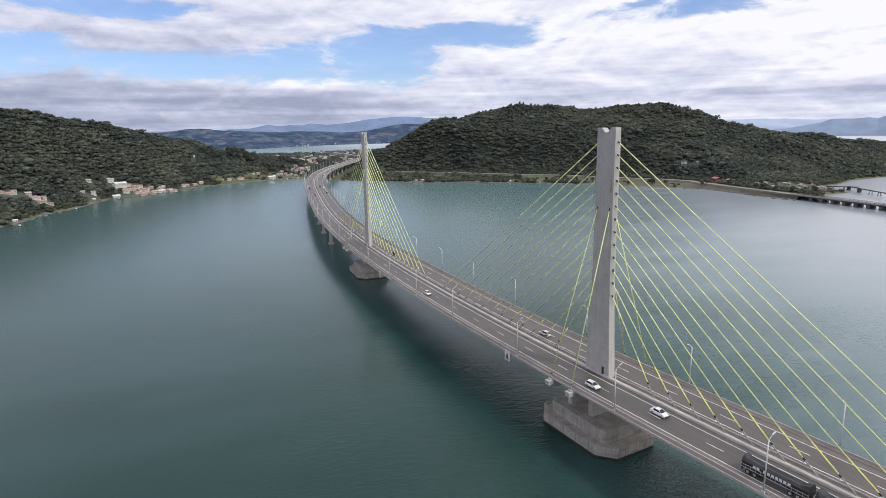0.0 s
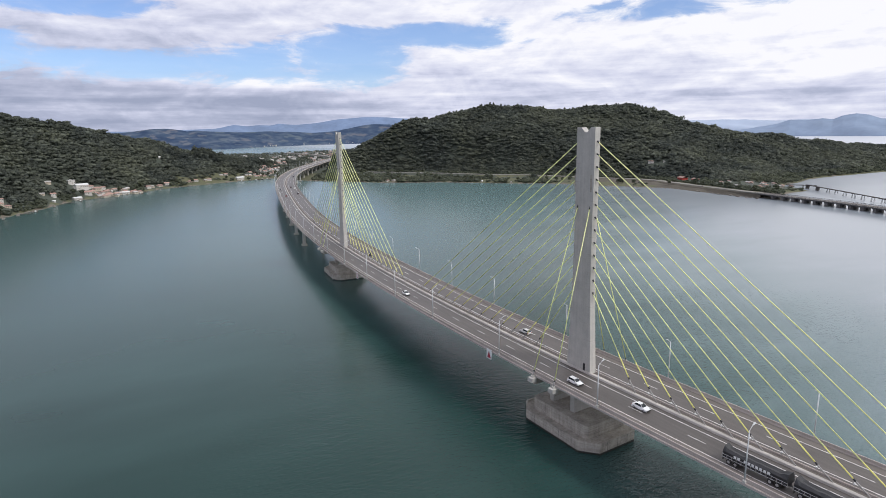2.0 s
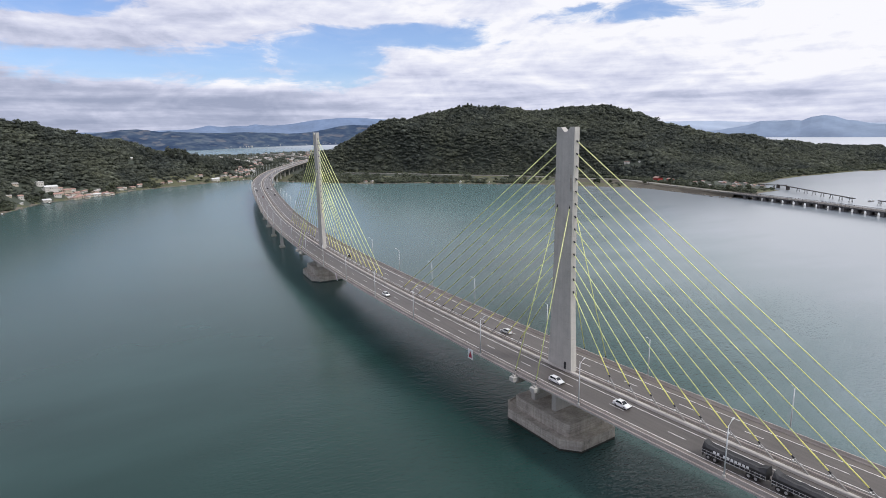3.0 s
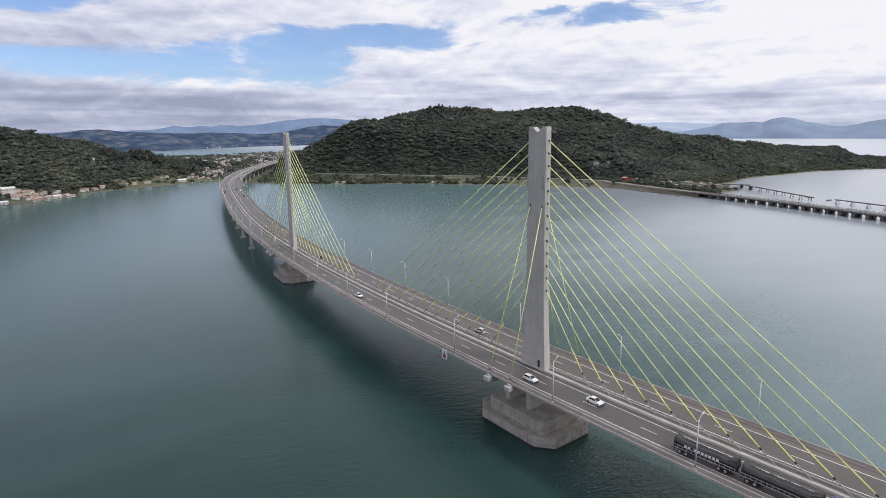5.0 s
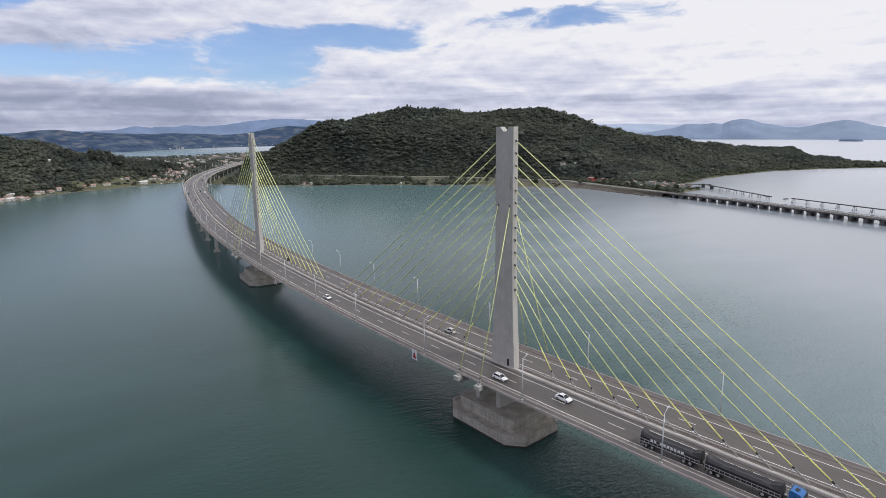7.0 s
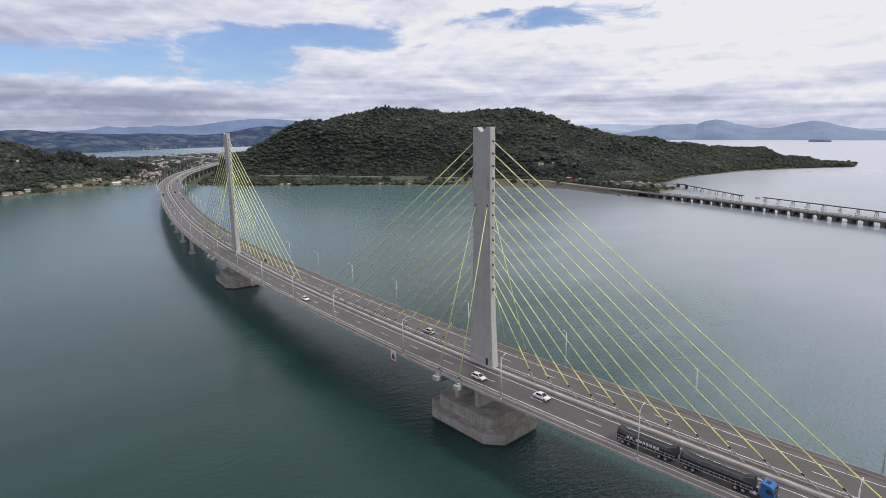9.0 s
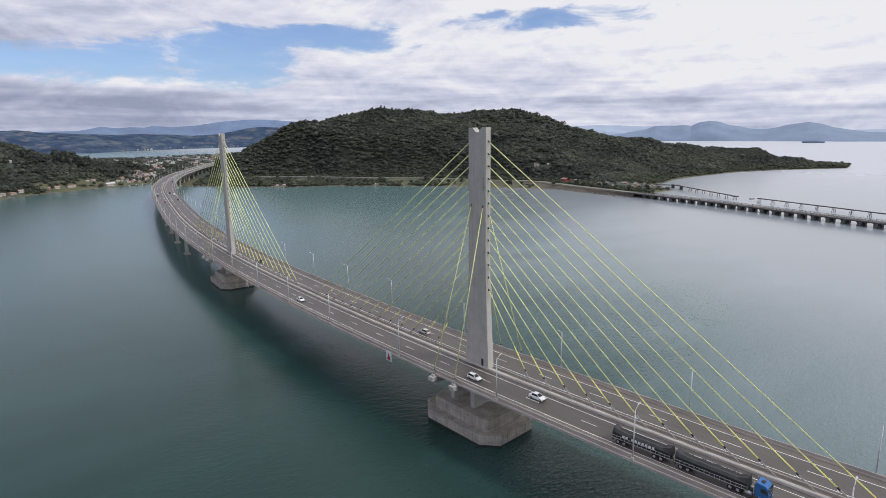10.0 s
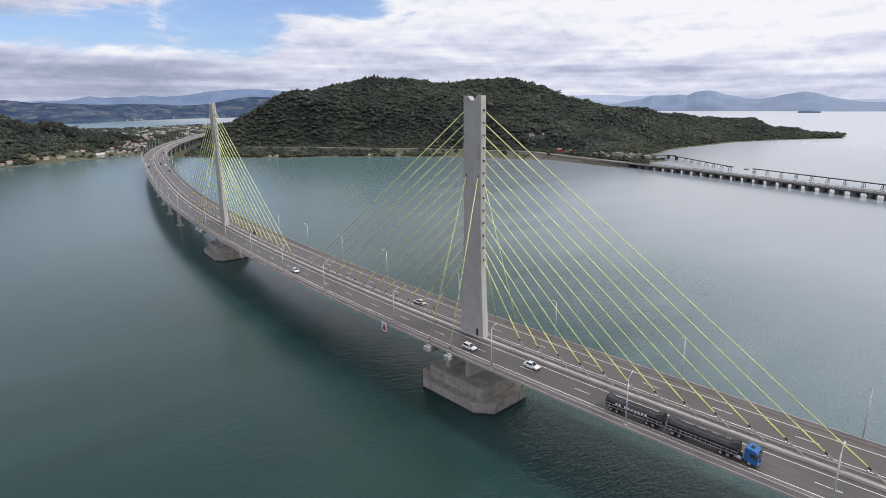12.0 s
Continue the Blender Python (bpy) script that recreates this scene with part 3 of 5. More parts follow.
far_land("backdrop_pale_range", 4700, 4840, 36, 112, mix_table([(36, 4660), (112, 4660)]), mix_table([(36, 135), (50, 122), (56, 124), (58.5, 112), (62, 116), (66, 96), (75, 62), (79, 72), (83, 64), (112, 70)]), FAR_PALE_HAZE,
         "palest mountains behind the others, blue haze painted into their colour", 19, 0.04)
# the islet shares a range colour with haze painted in
isl = Shape()
isl.loft([[(3450 + r * 20 * math.cos(t), 1078 + r * 58 * math.sin(t), z) for t in np.linspace(0, 2 * math.pi, 18, endpoint=False)]
          for r, z in ((1, -1), (0.92, 9), (0.6, 14), (0.2, 16))])
tagged(part("island", isl, FAR_RANGE_PALE_HAZE, smooth=True), "low wooded islet in the far lagoon, haze painted into its colour", "island", kind="structure")


def far_town():
    g = np.random.default_rng(14)
    sh = Shape()
    for _ in range(320):
        a, r = radians(g.choice([g.uniform(8, 24), g.uniform(17, 23)])), 0
        r = float(np.interp(math.degrees(a), (6, 9, 14, 20, 34), (3350, 3650, 3950, 4080, 4150))) + g.uniform(12, 120)
        x, y, w = r * math.sin(a), r * math.cos(a), g.uniform(1.5, 4.5)
        sh.box(x - w, x + w, y - 3, y + 3, -1, float(np.interp(r, (3300, 4200), (6, 8))) + g.uniform(-2, 5))
    return tagged(part("far_town", sh, PLASTER), "pale specks of a town on the far shore", "town", kind="stuff")


far_town()


# ---- bridge deck ----
deck = thing("bridge_deck", "curved concrete bridge deck with two asphalt carriageways", "bridge")
S0 = -500.0
part("girder", swept([(-13.1, -0.45), (-12.6, -0.75), (-6.2, -1.3), (-4.6, -3.2), (4.6, -3.2), (6.2, -1.3), (12.6, -0.75), (13.1, -0.45), (13.1, -0.05), (-13.1, -0.05)],
                     S0, S_END), DECK_EDGE, deck, "grey concrete box girder")
for k in (-1, 1):
    lo, hi = sorted((k * 1.7, k * 10.1))
    part("carriageway", swept(rect(lo, hi, -0.05, 0.0), S0, S_END), ASPHALT, deck, "dark asphalt")
    lo, hi = sorted((k * 10.1, k * 12.25))
    part("shoulder", swept(rect(lo, hi, -0.05, -0.004), S0, S_END), SHOULDER, deck, "paler worn asphalt shoulder")
    jersey = [(12.25, -0.05), (12.72, -0.05), (12.66, 0.9), (12.46, 0.9), (12.40, 0.3), (12.25, 0.12)]
    part("parapet", swept([(k * o, z) for o, z in jersey], S0, S_END), PARAPET, deck, "pale brownish concrete parapet")
    part("kerb", swept(rect(*sorted((k * 12.72, k * 13.1)), -0.05, 0.06), S0, S_END), PARAPET, deck)
    for o in (2.95, 10.0):
        part("edge_line", swept(rect(*sorted((k * (o - 0.085), k * (o + 0.085))), 0.002, 0.008), S0, S_END), PAINT_LINE, deck, "white painted edge line")
part("median_barrier", swept([(-1.42, 0.0), (-0.42, 0.0), (-0.42, 0.46), (-1.12, 0.50), (-1.30, 0.42)], S0, S_END), BARRIER, deck, "broad pale concrete median barrier")
part("median_barrier", swept([(0.95, 0.0), (1.42, 0.0), (1.30, 0.2), (1.20, 0.52), (1.0, 0.52)], S0, S_END), PARAPET, deck, "narrow concrete median barrier")
part("median_fill", swept(rect(-1.62, 1.62, -0.05, -0.003), S0, S_END), MEDIAN, deck)
part("median_channel", swept(rect(-0.42, 0.95, -0.003, 0.12), S0, S_END), MEDIAN, deck, "dark drainage strip between the barriers")
dash_mesh = Shape().box(-0.08, 0.08, -2.0, 2.0, 0.003, 0.009).mesh("lane_dash", PAINT_LINE)
for k, first in ((-1, -39.2), (1, 28.8)):
    for n in range(-8, 62):
        s = first + 15.5 * n
        if s < 950:
            ob = part("lane_dash", dash_mesh, PAINT_LINE, deck)
            ob.matrix_basis = at_station(s, k * 6.5)
joint_mesh = Shape().box(-12.2, 12.2, -0.12, 0.12, 0.001, 0.006).mesh("expansion_joint", BLACK)
for s in (-100, 300, 500, 700, 900):
    part("expansion_joint", joint_mesh, BLACK, deck).matrix_basis = at_station(s)


# ---- pylons ----
def build_pylon():
    """One pylon about its own foot at water level, its y along the bridge."""
    py = thing("bridge_pylon", "tall grey concrete pylon with notched top on a stepped pile cap", "pylon", "bridge pylons")

    def ring(z, w, l, r, g):
        return [(-w, -l, z), (w, -l, z), (w, -g, z), (w - r, -g + r, z), (w - r, g - r, z), (w, g, z), (w, l, z), (-w, l, z), (-w, g, z), (-w + r, g - r, z), (-w + r, -g + r, z), (-w, -g, z)]
    rings = []
    for z, w, l in ((16.4, 1.06, 4.4), (20.0, 1.03, 4.22), (26, 0.98, 3.9), (34, 0.93, 3.5), (42, 0.90, 3.2), (50, 0.88, 3.08), (79.9, 0.88, 3.08)):
        rings.append(ring(z, w, l, 0.02 if z < 27 else 0.05, l * 0.42))
    part("shaft", Shape().loft(rings), CONCRETE, py, "tapered shaft with board marks", bevel=0.07)
    for k in (-1, 1):
        part("horn", Shape().side([(k * 3.08, 79.9), (k * 3.08, 81.1), (k * 1.6, 81.1), (k * 0.5, 80.0), (k * 0.5, 79.9)], -0.88, 0.88), CONCRETE, py, bevel=0.05)
    # pour joints
    for n in range(13):
        z = 21.5 + 4.6 * n
        w = float(np.interp(z, (16.4, 20, 26, 34, 42, 50, 80), (1.06, 1.03, 0.98, 0.93, 0.90, 0.88, 0.88)))
        l = float(np.interp(z, (16.4, 20, 26, 34, 42, 50, 80), (4.4, 4.22, 3.9, 3.5, 3.2, 3.08, 3.08)))
        for k in (-1, 1):
            for lo, hi in ((-l, -l * 0.44), (l * 0.44, l)):
                part("pour_joint", Shape().box(*sorted((k * w, k * (w + 0.008))), lo, hi, z, z + 0.06), CONCRETE_DARK, py)
            part("pour_joint", Shape().box(-w, w, *sorted((k * l, k * (l + 0.008))), z, z + 0.06), CONCRETE_DARK, py)
    for k in (-1, 1):
        d = Shape().box(*sorted((k * 1.0, k * 1.09)), -2.5, -1.75, 17.2, 19.5)
        part("access_door", d, BLACK, py, "dark steel access door")
        part("hatch", Shape().box(*sorted((k * 0.76, k * 0.92)), -2.6, -1.95, 65.2, 69.4), CONCRETE_DARK, py, "darker recess plate")
        part("corbel", Shape().side([(3.08, 64.5), (3.08, 69.5), (3.55, 69.0), (3.55, 65.6)], *sorted((k * 0.25, k * 0.75))), CONCRETE_DARK, py)
        for y in (-2.1, 2.1):
            part("anchor_tube", Shape().tube((k * 0.7, y, 61.7), (k * 1.0, y, 60.8), 0.17, 0.14, 10), BLACK, py, "dark stay anchor", smooth=True)
    # pile cap
    oct_poly = lambda a, b, c, d: [(-a, -b + d), (-a + c, -b), (a - c, -b), (a, -b + d), (a, b - d), (a - c, b), (-a + c, b), (-a, b - d)]
    part("pile_cap", Shape().prism([(x, y + 0.7) for x, y in oct_poly(9.9, 14.4, 3.6, 4.2)], -0.8, 2.72), CONCRETE_DARK, py, "stained octagonal concrete pile cap")
    rim = [[(x, y + 0.7, z) for x, y in oct_poly(*dims)] for dims, z in (((9.9, 14.4, 3.6, 4.2), 2.72), ((9.9, 14.4, 3.6, 4.2), 3.1), ((9.4, 13.9, 3.4, 4.0), 3.1), ((9.4, 13.9, 3.4, 4.0), 2.72))]
    part("cap_rim", Shape().loft(rim + rim[:1], close=False), CONCRETE_DARK, py, "raised concrete rim of the cap")
    # dark band added in place of the shaded gap under the cap
    part("waterline_band", Shape().prism([(x, y + 0.7) for x, y in oct_poly(9.93, 14.43, 3.62, 4.22)], -0.7, 0.55), CAP_SHADE, py, "dark band painted for the shadow gap under the cap")
    part("cap_tier", Shape().prism([(x, y + 0.7) for x, y in oct_poly(7.2, 10.6, 0.7, 0.9)], 2.7, 6.3), CONCRETE_DARK, py, "upper tier of the cap", bevel=0.12)
    for y in (-1.8, 6.2):
        part("pier_wall", Shape().box(-4.6, 4.6, y - 0.8, y + 0.8, 6.3, 14.0), CONCRETE, py, bevel=0.08)
    part("crosshead", Shape().box(-4.8, 4.8, -7.5, 8.5, 13.2, 13.9), CONCRETE, py)
    # joint lines down the sides of the cap
    jm = []
    for y in np.arange(-7.2, 9.0, 4.8):
        for k in (-1, 1):
            jm.append((k * 9.9, y))
    for x, y in jm:
        part("form_joint", Shape().box(x - 0.012, x + 0.012, y - 0.05, y + 0.05, 0.2, 3.0), OLD_CONCRETE, py)
    for x in np.arange(-3.6, 4.0, 3.6):
        for y in (-13.7, 15.1):
            part("form_joint", Shape().box(x - 0.05, x + 0.05, y - 0.012, y + 0.012, 0.2, 3.0), OLD_CONCRETE, py)
    # outriggers for the cross stays
    for k in (-1, 1):
        for y in (-4.0, 4.0):
            part("outrigger", Shape().box(*sorted((k * 4.5, k * 13.2)), y - 0.55, y + 0.55, 14.4, 15.9), CONCRETE_DARK, py)
            blk = part("anchor_block", Shape().box(*sorted((k * 12.8, k * 14.6)), y - 0.9, y + 0.9, 15.2, 16.4), CONCRETE, py, "grey concrete anchor block", bevel=0.08)
            part("anchor_cap", Shape().box(*sorted((k * 13.2, k * 13.9)), y - 0.4, y + 0.4, 16.4, 16.85), CONCRETE, blk)
    return py


pylon = build_pylon()
PYLON_POSES = (at_water(0.0), at_water(200.3))
pylon.matrix_basis = PYLON_POSES[0]
copy_thing(pylon, PYLON_POSES[1])


# ---- stays ----
def stay(p, q, group, lamp=True):
    """A stay from the pylon at p down to the deck at q."""
    ob = thing("stay_cable", "yellow-sheathed stay cable with grey guide tube", "cable", group)
    p, q = Vector(p), Vector(q)
    d = (p - q).normalized()
    a, b = q + d * 3.75, q + d * 3.4
    part("sheath", Shape().tube(a + d * 6.5, p, 0.118, 0.118, 7), CABLE, ob, "pale yellow-green sheath", smooth=True)
    part("lower_pipe", Shape().tube(a, a + d * 6.5, 0.136, 0.136, 8), PIPE, ob, "thicker deep yellow pipe", smooth=True)
    part("guide_tube", Shape().tube(q - d * 0.3, b, 0.15, 0.14, 8), TUBE, ob, "grey steel guide tube", smooth=True)
    part("collar", Shape().tube(b, a + d * 0.2, 0.2, 0.17, 8), BLACK, ob, "black rubber collar", smooth=True)
    part("anchor_head", Shape().tube(p - d * 0.1, p - d * 0.75, 0.22, 0.16, 8), BLACK, ob, smooth=True)
    return ob


for s_py in (0.0, 200.3):
    m = PYLON_POSES[0] if s_py == 0 else PYLON_POSES[1]
    for k in (-1, 1):
        for i in range(13):
            s = s_py + k * (18.6 + 6.2 * i)
            z = 39.3 + 3.35 * i - 0.012 * i * i
            l = float(np.interp(z, (34, 42, 50, 80), (3.5, 3.2, 3.08, 3.08)))
            stay(m @ Vector((0, k * (l - 0.1), z)), on_line(s, -0.45, 0.45), "main stays")
    for kx in (-1, 1):
        for y in (-4.0, 4.0):
            top = m @ Vector((kx * 0.86, y * 0.525, 61.2))
            foot = m @ Vector((kx * 13.5, y, 16.8))
            ob = thing("stay_cable", "yellow cross stay from the pylon to the deck's edge", "cable", "cross stays")
            d = (Vector(top) - Vector(foot)).normalized()
            part("sheath", Shape().tube(foot + d * 1.4, top, 0.122, 0.122, 7), CABLE, ob, "bright yellow sheath", smooth=True)
            part("guide_tube", Shape().tube(foot, foot + d * 1.2, 0.17, 0.16, 8), TUBE, ob, smooth=True)
            part("collar", Shape().tube(foot + d * 1.2, foot + d * 1.6, 0.22, 0.18, 8), BLACK, ob, smooth=True)


# small floodlights beside the stays
def floodlight():
    fl = thing("floodlight", "small white floodlight on a post by the median", "floodlight", "stay floodlights")
    part("post", Shape().tube((0, 0, 0), (0, 0, 1.1), 0.04, 0.04, 6), TUBE, fl)
    head = part("head", Shape().box(-0.16, 0.16, -0.13, 0.13, 1.1, 1.4), GALV, fl, "white lamp housing")
    part("lens", Shape().box(-0.13, 0.13, -0.1, 0.1, 1.4, 1.415), LENS, head)
    return fl


flood = None
for s_py in (0.0, 200.3):
    for k in (-1, 1):
        for i in range(13):
            m = at_station(s_py + k * (18.6 + 6.2 * i - 3.2), 0.6, 0.12)
            if flood is None:
                flood = floodlight()
                flood.matrix_basis = m
            else:
                copy_thing(flood, m)


# ---- street lamps ----
def street_lamp():
    """Its arm reaches along +x."""
    la = thing("street_lamp", "slim galvanised street lamp on the bridge parapet", "street lamp", "bridge street lamps")
    part("base_plate", Shape().box(-0.28, 0.28, -0.3, 0.3, -0.9, -0.35), CONCRETE_PALE, la)
    part("pole", Shape().tube((0, 0, -0.4), (0.0, 0, 9.6), 0.15, 0.1, 8), GALV, la, smooth=True)
    part("arm", Shape().tube((0, 0, 9.5), (1.1, 0, 10.4), 0.07, 0.05, 6), GALV, la, smooth=True)
    head = part("head", Shape().loft([[(1.0, -0.12, 10.32), (1.0, 0.12, 10.32), (1.0, 0.09, 10.44), (1.0, -0.09, 10.44)],
                                      [(1.75, -0.16, 10.56), (1.75, 0.16, 10.56), (1.75, 0.09, 10.7), (1.75, -0.09, 10.7)]]), GALV, la, "grey lamp head")
    part("lens", Shape().add([(1.15, -0.1, 10.345), (1.65, -0.1, 10.505), (1.65, 0.1, 10.505), (1.15, 0.1, 10.345)], [(0, 1, 2, 3)]), LENS, head)
    return la


lamp = street_lamp()
lamp_at = [-190, -155, -121, -87.2, -52.9, -18.0, 19.6, 58.6, 90.2, 121.5, 154.2] + [187 + 33.5 * n for n in range(33)]
first = True
for s in lamp_at:
    for k in (-1, 1):
        m = at_station(s, k * 12.9, 0.9) @ pose(0, 0, 0, 0, 0, 0 if k < 0 else 180)
        if first:
            lamp.matrix_basis, first = m, False
        else:
            copy_thing(lamp, m)


# ---- approach piers ----
def approach_pier():
    pr = thing("bridge_pier", "grey twin-column concrete pier standing in the water", "pier", "approach piers")
    part("pier_cap", Shape().side([(-1.1, 13.8), (1.1, 13.8), (1.1, 12.6), (0.8, 12.2), (-0.8, 12.2), (-1.1, 12.6)], -9.2, 9.2), CONCRETE, pr, bevel=0.08)
    for x in (-6.6, 6.6):
        part("column", Shape().prism([(x + a, b) for a, b in ((-1.1, -0.7), (-0.8, -1.0), (0.8, -1.0), (1.1, -0.7), (1.1, 0.7), (0.8, 1.0), (-0.8, 1.0), (-1.1, 0.7))], 1.2, 12.4), CONCRETE, pr)
        part("footing", Shape().box(x - 2.0, x + 2.0, -2.2, 2.2, -1.5, 1.2), CONCRETE_DARK, pr, bevel=0.1)
    return pr


pier = approach_pier()
stations = [-100 - 50 * n for n in range(8)] + [300 + 50 * n for n in range(25)]
for n, s in enumerate(stations):
    m = at_water(s) @ Matrix.Translation((0, 0, deck_z(s) - 17.0))
    if n == 0:
        pier.matrix_basis = m
    else:
        copy_thing(pier, m)


# ---- navigation signs ----
def nav_sign(red=True):
    sg = thing("navigation_sign", "white board with a dark red triangle under the deck's edge" if red else "white board with a red outlined shape under the deck's edge", "sign", "channel signs")
    part("board", Shape().box(-0.06, 0.0, -1.25, 1.25, -1.9, 1.15), SIGN_WHITE, sg, "white board", bevel=0.02)
    if red:
        part("triangle", Shape().add([(-0.066, -0.9, -1.5), (-0.066, 0.9, -1.5), (-0.066, 0, 0.75), (-0.061, -0.9, -1.5), (-0.061, 0.9, -1.5), (-0.061, 0, 0.75)],
                                     [(0, 2, 1), (3, 4, 5), (0, 1, 4, 3), (1, 2, 5, 4), (2, 0, 3, 5)]), SIGN_RED, sg, "dark red triangle")
    else:
        ringv = [(x, 0.95 * r * math.cos(t), -0.4 + 1.4 * r * math.sin(t)) for x in (-0.061, -0.067) for r in (1.0, 0.62) for t in np.linspace(0, 6.2832, 20, endpoint=False)]
        f = [(40 + i, 40 + (i + 1) % 20, 60 + (i + 1) % 20, 60 + i) for i in range(20)] + [(i, (i + 1) % 20, 40 + (i + 1) % 20, 40 + i) for i in range(20)]
        part("ring", Shape().add(ringv, f), SIGN_RED, sg, "red ring")
    for y in (-0.8, 0.8):
        part("bracket", Shape().box(0.0, 0.5, y - 0.06, y + 0.06, 0.7, 0.82), TUBE, sg)
    return sg


nav_sign().matrix_basis = at_station(23.6, -13.6, -0.45)
nav_sign(False).matrix_basis = at_station(133, -13.6, -0.45)


# ---- old causeway and bridge ----
OLD = [Vector((521, 292, 0)), Vector((503, 190, 0)), Vector((470, 72, 0)), Vector((438, -60, 0)), Vector((400, -220, 0))]


def old_bridge_run():
    acc = [0.0]
    for p, q in zip(OLD, OLD[1:]):
        acc.append(acc[-1] + (q - p).length)
    return acc


OLD_ACC = old_bridge_run()


def on_old(d):
    for i in range(len(OLD) - 1):
        if d <= OLD_ACC[i + 1] or i == len(OLD) - 2:
            w = (d - OLD_ACC[i]) / (OLD_ACC[i + 1] - OLD_ACC[i])
            p = OLD[i].lerp(OLD[i + 1], w)
            u = (OLD[min(i + 1, len(OLD) - 1)] - OLD[i]).normalized()
            return p, u


def swept_old(profile, d0, d1, step=12.0):
    n = round((d1 - d0) / step)
    rings = []
    for k in range(n + 1):
        p, u = on_old(d0 + (d1 - d0) * k / n)
        side = Vector((u.y, -u.x, 0))
        rings.append([p + side * o + Vector((0, 0, z)) for o, z in profile])
    return Shape().loft(rings)


old = thing("old_road_bridge", "low weathered concrete road bridge on many short piers", "bridge")
D1 = OLD_ACC[-1]
part("deck", swept_old([(-5.6, 4.3), (-4.6, 3.6), (4.6, 3.6), (5.6, 4.3), (5.6, 5.0), (-5.6, 5.0)], 0, D1), OLD_CONCRETE, old, "dark concrete deck")
part("road_surface", swept_old(rect(-4.2, 4.2, 5.0, 5.06), 0, D1), SHOULDER, old)
for o in (-5.4, 5.4):
    part("rail", swept_old(rect(o - 0.12, o + 0.12, 5.85, 6.05), 0, D1), OLD_CONCRETE, old)
    part("lower_rail", swept_old(rect(o - 0.08, o + 0.08, 5.4, 5.52), 0, D1), OLD_CONCRETE, old)
post_mesh = Shape().box(-0.12, 0.12, -0.12, 0.12, 5.0, 6.0).mesh("rail_post", OLD_CONCRETE)
pier_mesh = Shape().box(-4.6, -1.4, -1.6, 1.6, -2, 3.6).box(1.4, 4.6, -1.6, 1.6, -2, 3.6).box(-5.2, 5.2, -1.9, 1.9, 3.0, 3.62).mesh("pier", OLD_CONCRETE)
d = 24.0
while d < D1:
    p, u = on_old(d)
    part("pier", pier_mesh, OLD_CONCRETE, old).matrix_basis = pose(p.x, p.y, 0, 0, 0, math.degrees(math.atan2(u.y, u.x)) - 90)
    d += 12.6
d = 2.0
while d < D1:
    p, u = on_old(d)
    side = Vector((u.y, -u.x, 0))
    for o in (-5.4, 5.4):
        q = p + side * o
        part("rail_post", post_mesh, OLD_CONCRETE, old).matrix_basis = pose(q.x, q.y, 0, 0, 0, math.degrees(math.atan2(u.y, u.x)) - 90)
    d += 4.2

# shore road along the hill's foot
rv = []
for i, p in enumerate(ROAD):
    a, b = Vector(ROAD[max(0, i - 1)]), Vector(ROAD[min(len(ROAD) - 1, i + 1)])
    u = (b - a).normalized()
    rv.append([(p[0] + u.y * o, p[1] - u.x * o, z) for o, z in ((-5, 4.2), (5, 4.2), (5, 5.35), (-5, 5.35))])
tagged(part("road", Shape().loft(rv), SHORE_ROAD), "pale grey shore road along the foot of the hill", "road", kind="structure")
bank = [(x - 9, y - 2) for x, y in ROAD[7:]]
tagged(part("embankment", Shape().loft([[(x - 8, y - 1, -1), (x + 6, y, -1), (x + 6, y, 4.6), (x - 1, y, 4.6)] for x, y in bank[:-1]] + [[(x + 2, y, -1), (x + 6, y, -1), (x + 6, y, 3.6), (x + 4, y, 3.6)] for x, y in bank[-1:]]), EARTH),
       "bare earth bank of the causeway", "embankment", kind="structure")


# ---- ruined pier ----
def ruin_run(a, b, heavy):
    ru = thing("ruined_jetty", "dark ruined jetty on leaning piles in the water", "jetty", "ruined jetty")
    a, b = Vector((*a, 0)), Vector((*b, 0))
    L = (b - a).length
    m = pose(a.x, a.y, 0, 0, 0, math.degrees(math.atan2((b - a).y, (b - a).x)))
    ru.matrix_basis = m
    part("deck", Shape().box(0, L, -1.1, 1.1, 4.2, 5.0), RUIN, ru, bevel=0.05)
    d = 2.0
    k = 0
    while d < L:
        if heavy and k < 2:
            part("pier", Shape().box(d - 1.6, d + 1.6, -1.6, 1.6, -1.5, 4.2), RUIN, ru)
            d += 24
        else:
            for y in (-2.2, 2.2):
                for lean in (-0.9, 0.9):
                    part("timber_post", Shape().tube((d + lean, y * 0.9, -1.5), (d + lean * 0.5, y * 0.45, 4.2), 0.2, 0.18, 6), RUIN, ru)
            d += 17.0
        k += 1
    return ru


ruin_run((652, 312), (563, 182), True)
ruin_run((562, 160), (513, 24), False)
ruin_run((511, 16), (462, -120), False)
ruin_run((634, 328), (652, 300), False)


# ---- vehicles ----
def wheel_parts(parent, spots, r, w):
    for x, y in spots:
        wh = part("wheel", Shape().tube((x - w / 2, y, r), (x + w / 2, y, r), r, r, 14), BLACK, parent, "black tyre", smooth=False)
        k = 1 if x > 0 else -1
        part("rim", Shape().tube((x + k * w / 2, y, r), (x + k * (w / 2 + 0.02), y, r), r * 0.6, r * 0.55, 10), CHROME, wh)


